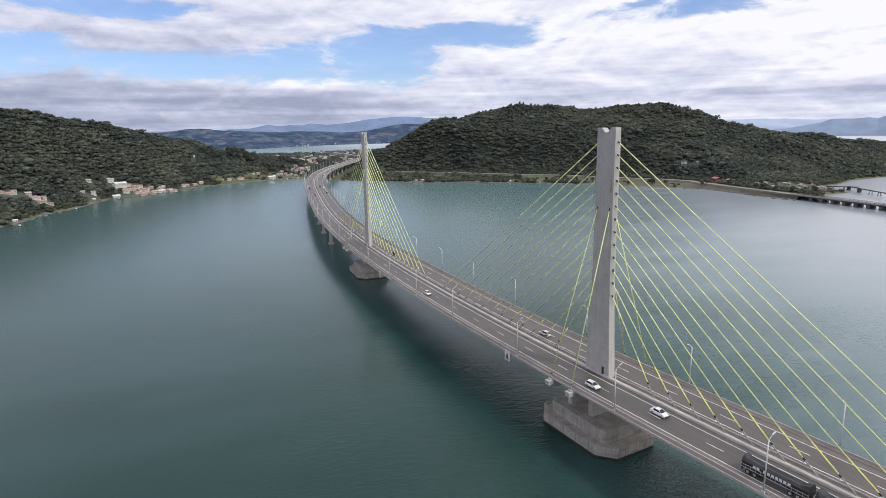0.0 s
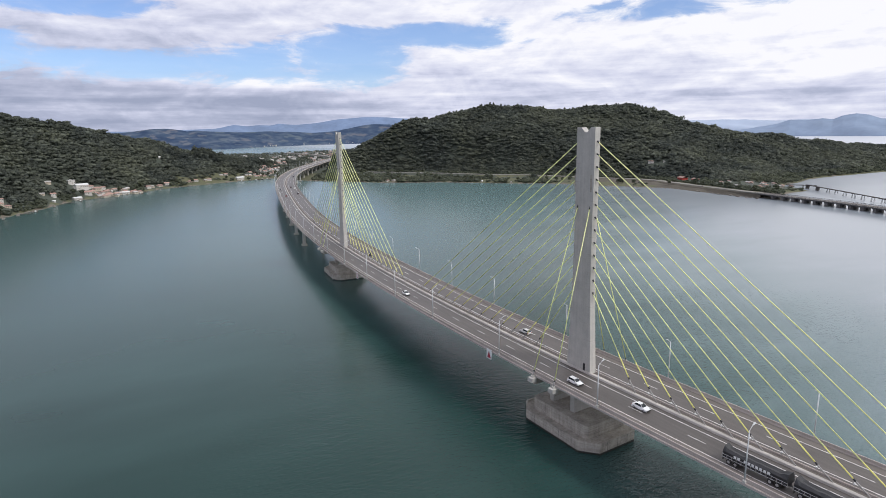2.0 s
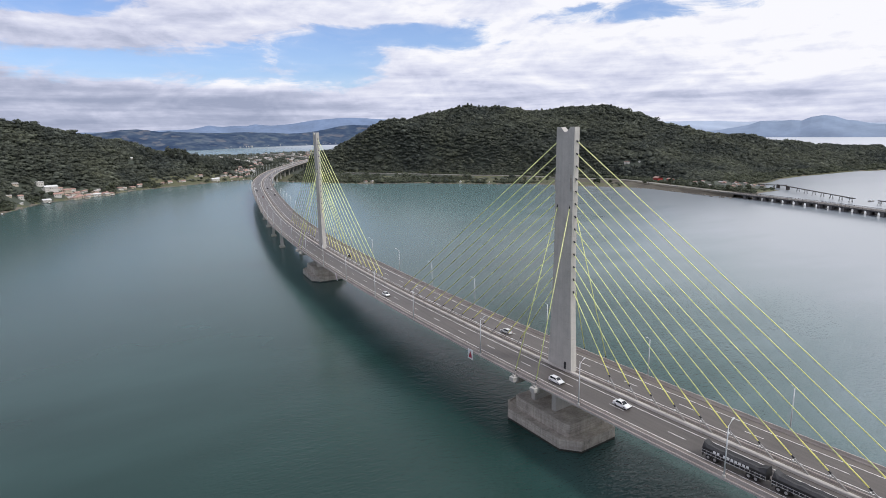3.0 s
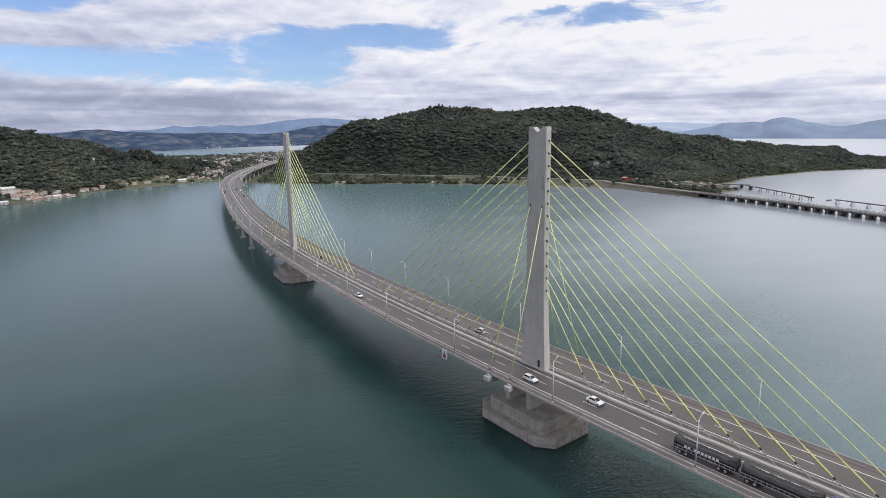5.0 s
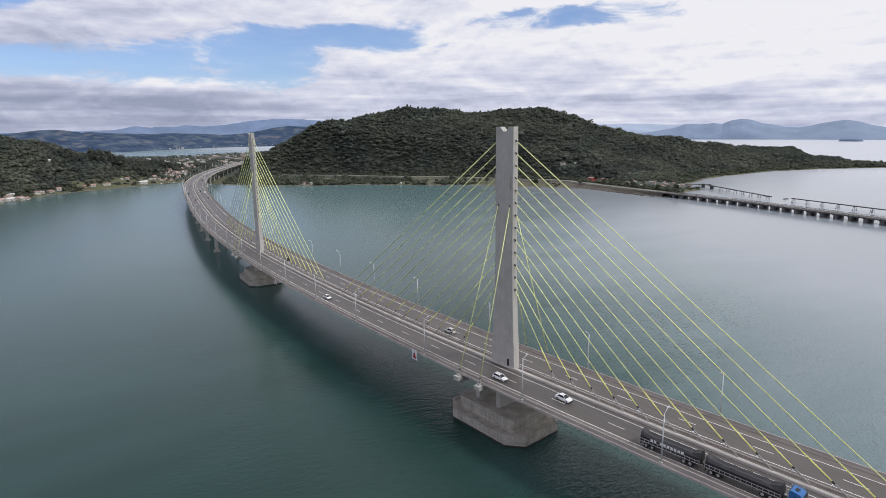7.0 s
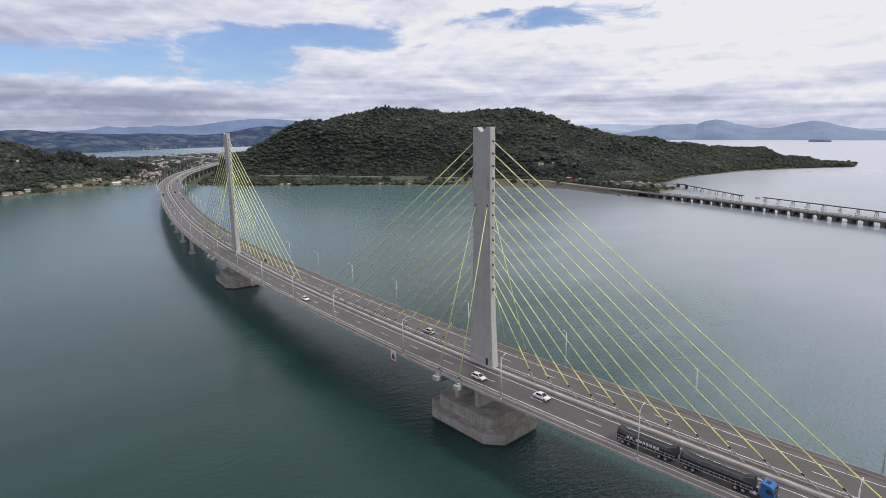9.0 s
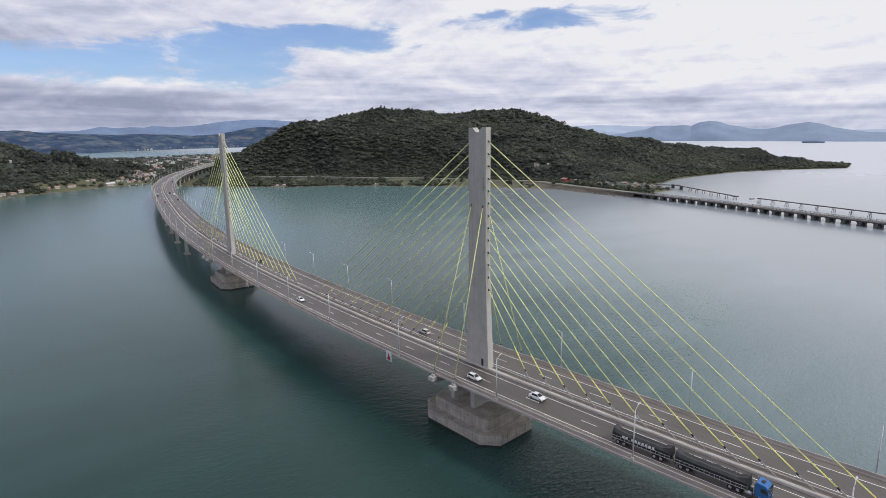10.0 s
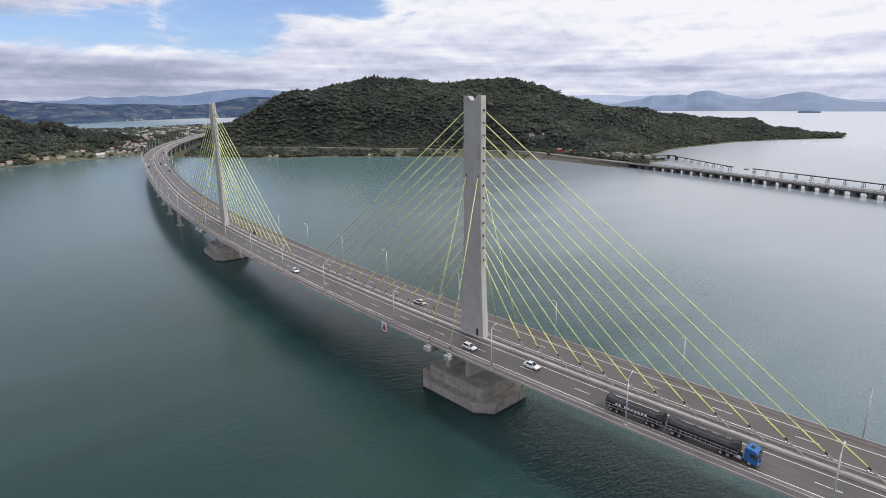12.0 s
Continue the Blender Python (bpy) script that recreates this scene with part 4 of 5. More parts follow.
def car(paint, label, group="cars on the bridge", estate=False):
    """A car facing -y, on its wheels."""
    c = thing("car", label, "car", group)
    ln, w = 4.2, 0.86
    lower = [(-2.1, 0.32, 0.80), (-2.05, 0.62, 0.84), (-1.3, 0.86, 0.86), (-0.75, 0.93, 0.86), (1.6, 0.98, 0.86), (2.0, 0.92, 0.85), (2.1, 0.6, 0.83)]
    rings = []
    for y, z, hw in lower:
        rings.append([(-hw, y, 0.28), (-hw, y, z * 0.75), (-hw + 0.08, y, z), (hw - 0.08, y, z), (hw, y, z * 0.75), (hw, y, 0.28)])
    part("body", Shape().loft(rings), paint, c, bevel=0.04)
    back = 1.95 if estate else 1.45
    cab = [(-0.95, 0.92, 0.76), (-0.25, 1.44, 0.60), (0.9 if not estate else 1.5, 1.47, 0.60), (back, 0.97, 0.74)]
    part("cabin", Shape().loft([[(-hw, y, 0.9), (-hw * 0.9 - 0.04, y, max(z - 0.06, 0.905)), (-hw * 0.8, y, z), (hw * 0.8, y, z), (hw * 0.9 + 0.04, y, max(z - 0.06, 0.905)), (hw, y, 0.9)] for y, z, hw in cab]), GLASS_DARK, c, "dark glazed cabin", bevel=0.03)
    roof_end = 1.55 if estate else 0.95
    part("roof", Shape().loft([[(-0.62, y, 1.40), (-0.5, y, 1.50), (0.5, y, 1.50), (0.62, y, 1.40)] for y in (-0.28, roof_end)]), paint, c, bevel=0.03)
    for k in (-1, 1):
        for y0, z0, y1, z1 in ((-0.98, 0.9, -0.24, 1.44), (0.35, 0.9, 0.35, 1.42), (back, 0.95, roof_end, 1.44)):
            part("pillar", Shape().tube((k * 0.77, y0, z0), (k * 0.60, y1, z1), 0.055, 0.05, 5), paint, c)
    glass = Shape().add([(-0.66, -0.95, 0.98), (0.66, -0.95, 0.98), (0.52, -0.32, 1.41), (-0.52, -0.32, 1.41)], [(0, 1, 2, 3)])
    part("windscreen", glass, GLASS_DARK, c, "dark windscreen").location = (0, -0.02, 0.02)
    yb = back
    rear = Shape().add([(-0.62, yb - 0.04, 1.0), (0.62, yb - 0.04, 1.0), (0.52, yb - 0.42, 1.42), (-0.52, yb - 0.42, 1.42)], [(0, 1, 2, 3)])
    part("rear_window", rear, GLASS_DARK, c).location = (0, 0.05, 0.02)
    for k in (-1, 1):
        sidev = [(k * 0.77, -0.7, 0.97), (k * 0.77, back - 0.35, 1.0), (k * 0.66, back - 0.7, 1.38), (k * 0.66, -0.25, 1.38)]
        part("side_window", Shape().add(sidev, [(0, 1, 2, 3)]), GLASS_DARK, c).location = (k * 0.02, 0, 0)
        part("headlight", Shape().box(*sorted((k * 0.45, k * 0.8)), -2.12, -2.02, 0.58, 0.72), LIGHT_LENS, c)
        part("tail_light", Shape().box(*sorted((k * 0.55, k * 0.82)), 2.05, 2.13, 0.62, 0.80), TAIL_RED, c)
    part("bumper", Shape().box(-0.78, 0.78, -2.16, -2.05, 0.3, 0.5), BLACK, c)
    wheel_parts(c, [(x, y) for x in (-0.78, 0.78) for y in (-1.3, 1.3)], 0.32, 0.2)
    return c


def van(label):
    c = thing("van", label, "van", "cars on the bridge")
    part("body", Shape().side([(-2.3, 0.35), (-2.3, 0.95), (-1.5, 1.15), (-0.9, 1.75), (2.2, 1.8), (2.25, 0.35)], -0.88, 0.88), WHITE_PAINT, c, bevel=0.06)
    part("windscreen", Shape().add([(-0.75, -1.49, 1.2), (0.75, -1.49, 1.2), (0.68, -0.96, 1.71), (-0.68, -0.96, 1.71)], [(0, 1, 2, 3)]), GLASS_DARK, c).location = (0, -0.03, 0.03)
    for k in (-1, 1):
        part("side_window", Shape().add([(k * 0.89, -1.2, 1.15), (k * 0.89, -0.1, 1.15), (k * 0.89, -0.1, 1.6), (k * 0.89, -0.85, 1.6)], [(0, 1, 2, 3)]), GLASS_DARK, c)
    wheel_parts(c, [(x, y) for x in (-0.8, 0.8) for y in (-1.5, 1.45)], 0.33, 0.2)
    return c


def tarped_trailer(tr, y0, y1, axles, lettered):
    hw = 1.28
    part("chassis", Shape().box(-0.5, 0.5, y0, y1, 0.85, 1.2), BLACK, tr)
    tl = part("side_panel", Shape().box(-hw, hw, y0, y1, 1.2, 1.75), TARP, tr, "dark metal drop sides", bevel=0.02)
    for k in (-1, 1):
        for z in (1.16, 1.74):
            part("side_rail", Shape().box(*sorted((k * hw, k * (hw + 0.07))), y0, y1, z, z + 0.07), GALV, tl, "pale metal rail")
    n = int((y1 - y0) / 0.9)
    for k in (-1, 1):
        for i in range(n + 1):
            y = y0 + (y1 - y0) * i / n
            part("stake", Shape().box(*sorted((k * hw, k * (hw + 0.06))), y - 0.05, y + 0.05, 1.0, 1.9), TUBE, tl)
    # tarpaulin, sagging between high ends
    rings = []
    m = 14
    for i in range(m + 1):
        w = i / m
        y = y0 + 0.05 + (y1 - y0 - 0.1) * w
        end = max(0, 1 - min(w, 1 - w) * m / 1.6)
        top = 2.75 + 0.55 * end + 0.06 * math.sin(i * 2.3)
        rings.append([(-hw - 0.02, y, 1.7), (-hw - 0.03, y, 2.35), (-0.75, y, top - 0.05 + 0.04 * math.sin(i * 1.7)), (0, y, top - 0.22 * (1 - end)), (0.75, y, top - 0.05), (hw + 0.03, y, 2.35), (hw + 0.02, y, 1.7)])
    tp = part("tarpaulin", Shape().loft(rings), TARP, tr, "black tarpaulin over the load", smooth=False)
    if lettered:
        for k in (-1, 1):
            for i in range(9):
                y = y0 + 3.0 + 0.72 * i + (0.5 if i > 6 else 0)
                part("mark", Shape().box(*sorted((k * (hw + 0.035), k * (hw + 0.05))), y, y + 0.5, 1.85, 2.33), SIGN_WHITE, tp, "white lettering bar")
    for k in (-1, 1):
        part("mud_flap", Shape().box(*sorted((k * 0.7, k * 1.2)), y1 - 0.1, y1 - 0.05, 0.4, 1.0), BLACK, tr)
    wheel_parts(tr, [(x, y) for x in (-1.05, 1.05) for y in axles], 0.5, 0.42)


def road_train():
    """A lorry with two trailers facing -y; its front is at y = 0."""
    t = thing("truck", "blue road-train truck hauling two trailers under black tarpaulins", "truck")
    part("frame", Shape().box(-0.45, 0.45, 0.6, 6.9, 0.75, 1.05), BLACK, t)
    cabv = [(-0.0, 0.5), (-0.02, 1.5), (0.28, 2.75), (0.55, 3.1), (2.1, 3.35), (2.25, 2.9), (2.25, 0.9), (1.5, 0.5)]
    cab = part("cab", Shape().side(cabv, -1.24, 1.24), BLUE_PAINT, t, "bright blue cab", bevel=0.1)
    part("windscreen", Shape().add([(-1.1, 0.02, 1.72), (1.1, 0.02, 1.72), (1.02, 0.24, 2.62), (-1.02, 0.24, 2.62)], [(0, 1, 2, 3)]), GLASS_DARK, cab).location = (0, -0.03, 0.01)
    part("grille", Shape().box(-0.8, 0.8, -0.06, 0.0, 0.75, 1.45), BLACK, cab)
    part("roof_hatch", Shape().box(-0.4, 0.4, 1.0, 1.6, 3.2, 3.32), BLACK, cab)
    for k in (-1, 1):
        part("side_window", Shape().add([(k * 1.25, 0.4, 1.75), (k * 1.25, 1.35, 1.75), (k * 1.25, 1.35, 2.5), (k * 1.25, 0.55, 2.5)], [(0, 1, 2, 3)]), GLASS_DARK, cab)
        part("headlight", Shape().box(*sorted((k * 0.8, k * 1.15)), -0.07, 0.0, 0.75, 0.98), LIGHT_LENS, cab)
        part("mirror", Shape().box(*sorted((k * 1.3, k * 1.55)), 0.15, 0.3, 1.7, 2.5), BLACK, cab)
        part("fuel_tank", Shape().tube((k * 0.95, 2.7, 0.75), (k * 0.95, 3.9, 0.75), 0.33, 0.33, 12), CHROME, t, "bare metal fuel tank", smooth=True)
        part("exhaust", Shape().tube((k * 1.0, 2.42, 1.0), (k * 1.0, 2.42, 3.2), 0.09, 0.09, 8), CHROME, t)
    part("bumper", Shape().box(-1.24, 1.24, -0.1, 0.3, 0.35, 0.7), BLUE_PAINT, t, bevel=0.04)
    wheel_parts(t, [(x, y) for x in (-1.05, 1.05) for y in (1.35, 4.9, 6.2)], 0.5, 0.36)
    tarped_trailer(t, 3.4, 16.2, (13.7, 15.0), False)
    part("drawbar", Shape().box(-0.2, 0.2, 16.2, 18.0, 0.8, 0.95), BLACK, t)
    tarped_trailer(t, 17.2, 29.2, (18.9, 20.2, 26.6, 27.9), True)
    return t


road_train().matrix_basis = at_station(-75.7, -8.2)

proto = {"white": car(WHITE_PAINT, "white hatchback driving on the bridge"), "estate": car(WHITE_PAINT, "white estate car driving on the bridge", estate=True),
         "silver": car(SILVER_PAINT, "silver estate car driving on the bridge", estate=True), "dark": car(DARK_PAINT, "black hatchback driving on the bridge"),
         "red": car(RED_PAINT, "dark red hatchback driving on the bridge")}
used_car = set()


def put_car(kind, s, o):
    m = at_station(s, o) @ pose(0, 0, 0, 0, 0, 0 if o < 0 else 180)
    if kind in used_car:
        copy_thing(proto[kind], m)
    else:
        proto[kind].matrix_basis = m
        used_car.add(kind)


for kind, s, o in (("estate", -6, -8.0), ("white", -24.2, -5.2), ("white", 90.2, -8.2), ("silver", 29.7, 4.9), ("dark", 168, 4.8), ("red", 488, -4.8),
                   ("dark", 560, -8.2), ("white", 590, -8.2), ("dark", 505, 8.2), ("dark", 585, 4.8), ("silver", 655, -4.8), ("dark", 760, 8.2)):
    put_car(kind, s, o)
van("white panel van driving on the bridge").matrix_basis = at_station(566, 8.2) @ pose(0, 0, 0, 0, 0, 180)


# ---- houses ----
def ground_at(x, y):
    return float(land_height(np.array([x]), np.array([y]))[0])


def house(name, w, d, h, roof_mat, wall_mat, label, storeys=1, hip=False, flat=False, group="shore houses"):
    ho = thing(name, label, "house", group)
    part("wall", Shape().box(-w / 2, w / 2, -d / 2, d / 2, -3.0, h), wall_mat, ho)
    e, rise = 0.6, d * 0.24
    if flat:
        part("roof", Shape().box(-w / 2 - 0.3, w / 2 + 0.3, -d / 2 - 0.3, d / 2 + 0.3, h, h + 0.35), roof_mat, ho)
        part("roof_tank", Shape().box(-1.2, 1.2, -0.8, 0.8, h + 0.35, h + 1.5), wall_mat, ho)
    else:
        a, b = w / 2 + e, d / 2 + e
        g = a - b * 0.8 if hip else a
        lo, hi = h - 0.1, h + rise
        v = [(-a, -b, lo), (a, -b, lo), (a, b, lo), (-a, b, lo), (-g, 0, hi), (g, 0, hi)]
        v += [(x, y, z + 0.2) for x, y, z in v]
        top = [(6, 7, 11, 10), (8, 9, 10, 11), (7, 8, 11), (9, 6, 10)]
        under = [(1, 0, 4, 5), (3, 2, 5, 4), (2, 1, 5), (0, 3, 4)]
        rim = [(0, 1, 7, 6), (1, 2, 8, 7), (2, 3, 9, 8), (3, 0, 6, 9)]
        part("roof", Shape().add(v, top + under + rim), roof_mat, ho)
        if not hip:
            for k in (-1, 1):
                x = k * w / 2
                part("gable", Shape().add([(x, -d / 2, h), (x, d / 2, h), (x, 0, h + rise * 0.93)], [(0, 1, 2)]), wall_mat, ho)
    n = max(2, int(w / 3))
    for st in range(storeys):
        z = 1.0 + 2.9 * st
        for i in range(n):
            x = -w / 2 + w * (i + 0.5) / n
            for k in (-1, 1):
                if st == 0 and i == n // 2 and k < 0:
                    part("door", Shape().box(x - 0.5, x + 0.5, k * d / 2 - 0.05, k * d / 2 + 0.05, 0.0, 2.1), WOOD, ho, "dark wooden door")
                    continue
                win = part("window", Shape().box(x - 0.65, x + 0.65, k * d / 2 - 0.06, k * d / 2 + 0.06, z, z + 1.25), PLASTER, ho)
                part("pane", Shape().box(x - 0.55, x + 0.55, k * d / 2 - 0.08, k * d / 2 + 0.08, z + 0.1, z + 1.15), WINDOW, win)
    return ho


HOUSE_KINDS = [
    house("house", 11, 8, 3.2, ROOF_RED, PLASTER, "white house with a red clay tile roof by the lagoon"),
    house("house", 14, 9, 3.4, ROOF_RED, PLASTER_WARM, "ochre house with a hipped red tile roof by the lagoon", hip=True),
    house("house", 9, 7, 5.8, ROOF_RED, PLASTER, "two-storey white house with a red tile roof", storeys=2),
    house("house", 10, 8, 3.0, ROOF_GREY, PLASTER_WARM, "low ochre house with a grey fibre-cement roof"),
    house("house", 12, 9, 6.2, ROOF_WHITE, PLASTER, "two-storey white house with a pale flat roof", storeys=2, flat=True),
    house("house", 18, 9, 4.2, ROOF_WHITE, PLASTER, "long white boathouse with a pale metal roof"),
    house("house", 16, 10, 3.6, ROOF_RED, RED_WALL, "long red-walled roadside building with a red roof"),
    house("hut", 6, 5, 2.6, ROOF_WHITE, PLASTER, "small white boat hut at the waterside"),
]
house_used = set()
HOUSE_SPOTS = []


def put_house(kind, x, y, turn, dz=0.0, size=1.0):
    z = max(ground_at(x, y), 1.0) - 0.4 + dz
    HOUSE_SPOTS.append((x, y))
    m = pose(x, y, z, 0, 0, turn) @ Matrix.Scale(size * 0.68 + size * 0.22 * ((x * 7.3 + y * 3.1) % 1), 4)
    if kind in house_used:
        copy_thing(HOUSE_KINDS[kind], m)
    else:
        HOUSE_KINDS[kind].matrix_basis = m
        house_used.add(kind)


# along the bay's western shore
for kind, x, y, turn in ((4, -183, 812, 30), (5, -171, 811, 25), (4, -176, 806, 50), (2, -199, 757, 30), (5, -175, 776, 35), (0, -164, 798, 20), (1, -154, 815, 40), (0, -147, 823, 15), (1, -143, 815, 35),
                         (0, -133, 829, 30), (3, -128, 818, 10), (1, -120, 831, 45), (0, -110, 832, 25), (2, -154, 803, 30), (1, -138, 809, 20), (0, -148, 809, 60), (1, -159, 807, 10), (3, -166, 805, 40),
                         (0, -125, 825, 35), (1, -115, 826, 20), (2, -137, 822, 50), (0, -161, 816, 25), (3, -150, 796, 15), (0, -131, 812, 40), (5, -120, 821, 30), (1, -142, 803, 25),
                         (0, -90, 869, 35), (3, -84, 877, 20), (1, -73, 888, 45), (0, -63, 898, 30), (1, -26, 924, 40), (0, -17, 929, 25), (3, -1, 936, 40), (0, 5, 940, 20),
                         (0, -248, 672, 25), (1, -240, 669, 30), (2, -240, 684, 20), (0, -245, 676, 40), (1, -233, 672, 15), (3, -254, 679, 30), (0, -270, 668, 30), (2, -265, 672, 15), (1, -276, 664, 40),
                         (7, -246, 569, 15), (3, -206, 787, 20), (7, -197, 738, 30), (3, -209, 748, 10), (7, -66, 986, 20),
                         (0, 38, 985, 30), (3, 30, 980, 15), (5, 59, 962, 15), (3, 82, 995, 25), (1, 98, 987, 20), (1, 106, 985, 25), (3, 75, 990, 10), (2, 108, 1035, 50), (4, 139, 1026, 10), (2, 148, 1056, 30),
                         (0, 90, 982, 15), (3, 66, 978, 30), (0, 120, 1005, 20), (1, 128, 1012, 40), (0, 116, 1031, 20), (2, 124, 1047, 50), (1, 86, 1016, 30)):
    put_house(kind, x, y, turn, 0.2, 0.98)
more = np.random.default_rng(41)
for x0, y0, x1, y1, count in ((75, 985, 150, 1055, 12), (-165, 800, -100, 838, 22), (110, 1060, 190, 1170, 16)):
    for _ in range(count):
        w = more.random()
        put_house(int(more.choice([0, 1, 0, 3, 3, 7])), x0 + (x1 - x0) * w + more.normal(0, 7), y0 + (y1 - y0) * w + more.normal(0, 9), more.uniform(0, 90), 0.0)
# on the hill's foot
for kind, x, y, turn in ((0, 611, 527, 55), (2, 608, 530, 50), (7, 620, 512, 60), (6, 586, 448, 70), (6, 588, 428, 75), (2, 591, 378, 70), (0, 583, 384, 40), (1, 618, 366, 60), (3, 610, 345, 30), (2, 600, 332, 65),
                         (1, 584, 331, 60), (0, 632, 356, 50), (2, 628, 340, 70), (0, 598, 352, 30), (3, 607, 362, 80), (1, 622, 326, 20), (0, 636, 322, 60), (3, 571, 352, 65), (3, 612, 322, 60), (7, 375, 652, 40), (3, 266, 748, 40), (0, 258, 756, 30), (7, 405, 615, 50), (3, 646, 352, 40)):
    put_house(kind, x, y, turn)
# the town beyond the bridge
town = np.random.default_rng(21)
for n in range(92):
    w = town.random()
    x = 150 + 520 * w + town.normal(0, 70)
    y = 1150 + 1150 * w + town.normal(0, 90)
    line = on_line(min(max(y * 1.04, 0), S_END))
    if abs(x - line.x) < 26 and y < 1560:
        x += 60
    if ground_at(x, y) > 1.5:
        put_house(int(town.choice([0, 1, 3, 3, 3, 4, 4, 2])), x, y, town.uniform(0, 180), 0.8, 1.45)
for kind in range(len(HOUSE_KINDS)):
    if kind not in house_used:
        put_house(kind, 200 + 15 * kind, 1300, 20)


# ---- viaduct into the town ----
via = thing("viaduct", "grey curved concrete viaduct in the town", "viaduct")
VIA = [(395, 2073), (414, 1980), (428, 1893), (430, 1773), (424, 1645), (413, 1500)]
rings = []
for i, p in enumerate(VIA):
    a, b = Vector(VIA[max(0, i - 1)]), Vector(VIA[min(len(VIA) - 1, i + 1)])
    u = (b - a).normalized()
    rings.append([(p[0] + u.y * o, p[1] - u.x * o, 8.6 + z) for o, z in ((-7, 0), (7, 0), (7, 1.9), (-7, 1.9))])
part("deck", Shape().loft(rings), SHORE_ROAD, via)
for p, q in zip(VIA, VIA[1:]):
    for w in (0.25, 0.75):
        x, y = p[0] + (q[0] - p[0]) * w, p[1] + (q[1] - p[1]) * w
        part("column", Shape().tube((x, y, -1), (x, y, 10.4), 1.2, 1.2, 8), CONCRETE, via)


# ---- woods ----
ICO = bmesh.new()
bmesh.ops.create_icosphere(ICO, subdivisions=1, radius=1.0)
ICO_V = np.array([v.co[:] for v in ICO.verts])
ICO_F = np.array([[v.index for v in f.verts] for f in ICO.faces])
ICO.free()


def raw_mesh(name, V, F, corners, slots, mats):
    """A mesh straight from arrays: corners gives each face's number of corners, slots its material."""
    me = bpy.data.meshes.new(name)
    me.vertices.add(len(V))
    me.vertices.foreach_set("co", np.ascontiguousarray(V, np.float32).ravel())
    me.loops.add(len(F))
    me.loops.foreach_set("vertex_index", F.astype(np.int32))
    me.polygons.add(len(corners))
    me.polygons.foreach_set("loop_start", (np.cumsum(corners) - corners).astype(np.int32))
    for mt in mats:
        me.materials.append(mt)
    me.polygons.foreach_set("material_index", slots.astype(np.int32))
    me.update(calc_edges=True)
    me.validate()
    return me


def crowns(name, spots, mat, leaves, seed, label):
    """Tree crowns: a ragged inner mass wrapped in many small tilted sprays of leaves, joined into one mesh.
    spots: x, y, z of the foot, radius, height."""
    g = np.random.default_rng(seed)
    P = np.array(spots, float)
    n = len(P)
    cen = P[:, :3] + np.stack([np.zeros(n), np.zeros(n), P[:, 4] * 0.55], 1)
    axes = np.stack([P[:, 3], P[:, 3], P[:, 4] * 0.45], 1)
    lean = g.normal(0, 0.16, (n, 1, 3)) * np.array([1, 1, 0.3])
    # inner mass
    jit = g.uniform(0.7, 1.0, (n, len(ICO_V), 1))
    core = cen[:, None] + ICO_V[None] * jit * axes[:, None] * 0.86
    core_f = (ICO_F[None] + (np.arange(n) * len(ICO_V))[:, None, None]).reshape(-1)
    # sprays of leaves
    u = g.normal(size=(n, leaves, 3))
    u[:, :, 2] = np.abs(u[:, :, 2]) * 1.15 - 0.35
    u /= np.linalg.norm(u, axis=2, keepdims=True)
    lump = 0.86 + 0.22 * np.sin(u[:, :, :1] * 5.0 + P[:, None, :1]) * np.sin(u[:, :, 1:2] * 5.0 + P[:, None, 1:2])
    at = cen[:, None] + (u * lump * g.uniform(0.82, 1.12, (n, leaves, 1)) + lean) * axes[:, None]
    nor = u * 0.7 + np.array([0, 0, 0.55]) + g.normal(0, 0.24, (n, leaves, 3))
    nor /= np.linalg.norm(nor, axis=2, keepdims=True)
    side = np.cross(nor, g.normal(size=(n, leaves, 3)))
    side /= np.linalg.norm(side, axis=2, keepdims=True)
    up = np.cross(nor, side)
    half = (P[:, 3] ** 0.7)[:, None, None] * g.uniform(0.32, 0.6, (n, leaves, 1))
    k = g.uniform(0.6, 1.25, (4, n, leaves, 1))
    quad = np.stack([at + side * half * k[0], at + up * half * k[1] - nor * half * 0.25, at - side * half * k[2], at - up * half * k[3] - nor * half * 0.25], 2)
    base = core.shape[0] * core.shape[1]
    V = np.concatenate([core.reshape(-1, 3), quad.reshape(-1, 3)])
    q = n * leaves
    F = np.concatenate([core_f, base + np.arange(q * 4)])
    t = len(core_f) // 3
    me = raw_mesh(name, V, F, np.concatenate([np.full(t, 3), np.full(q, 4)]), np.concatenate([np.ones(t), np.zeros(q)]), (mat, LEAF_CORE))
    return tagged(new(name, me), label, "forest", kind="stuff")


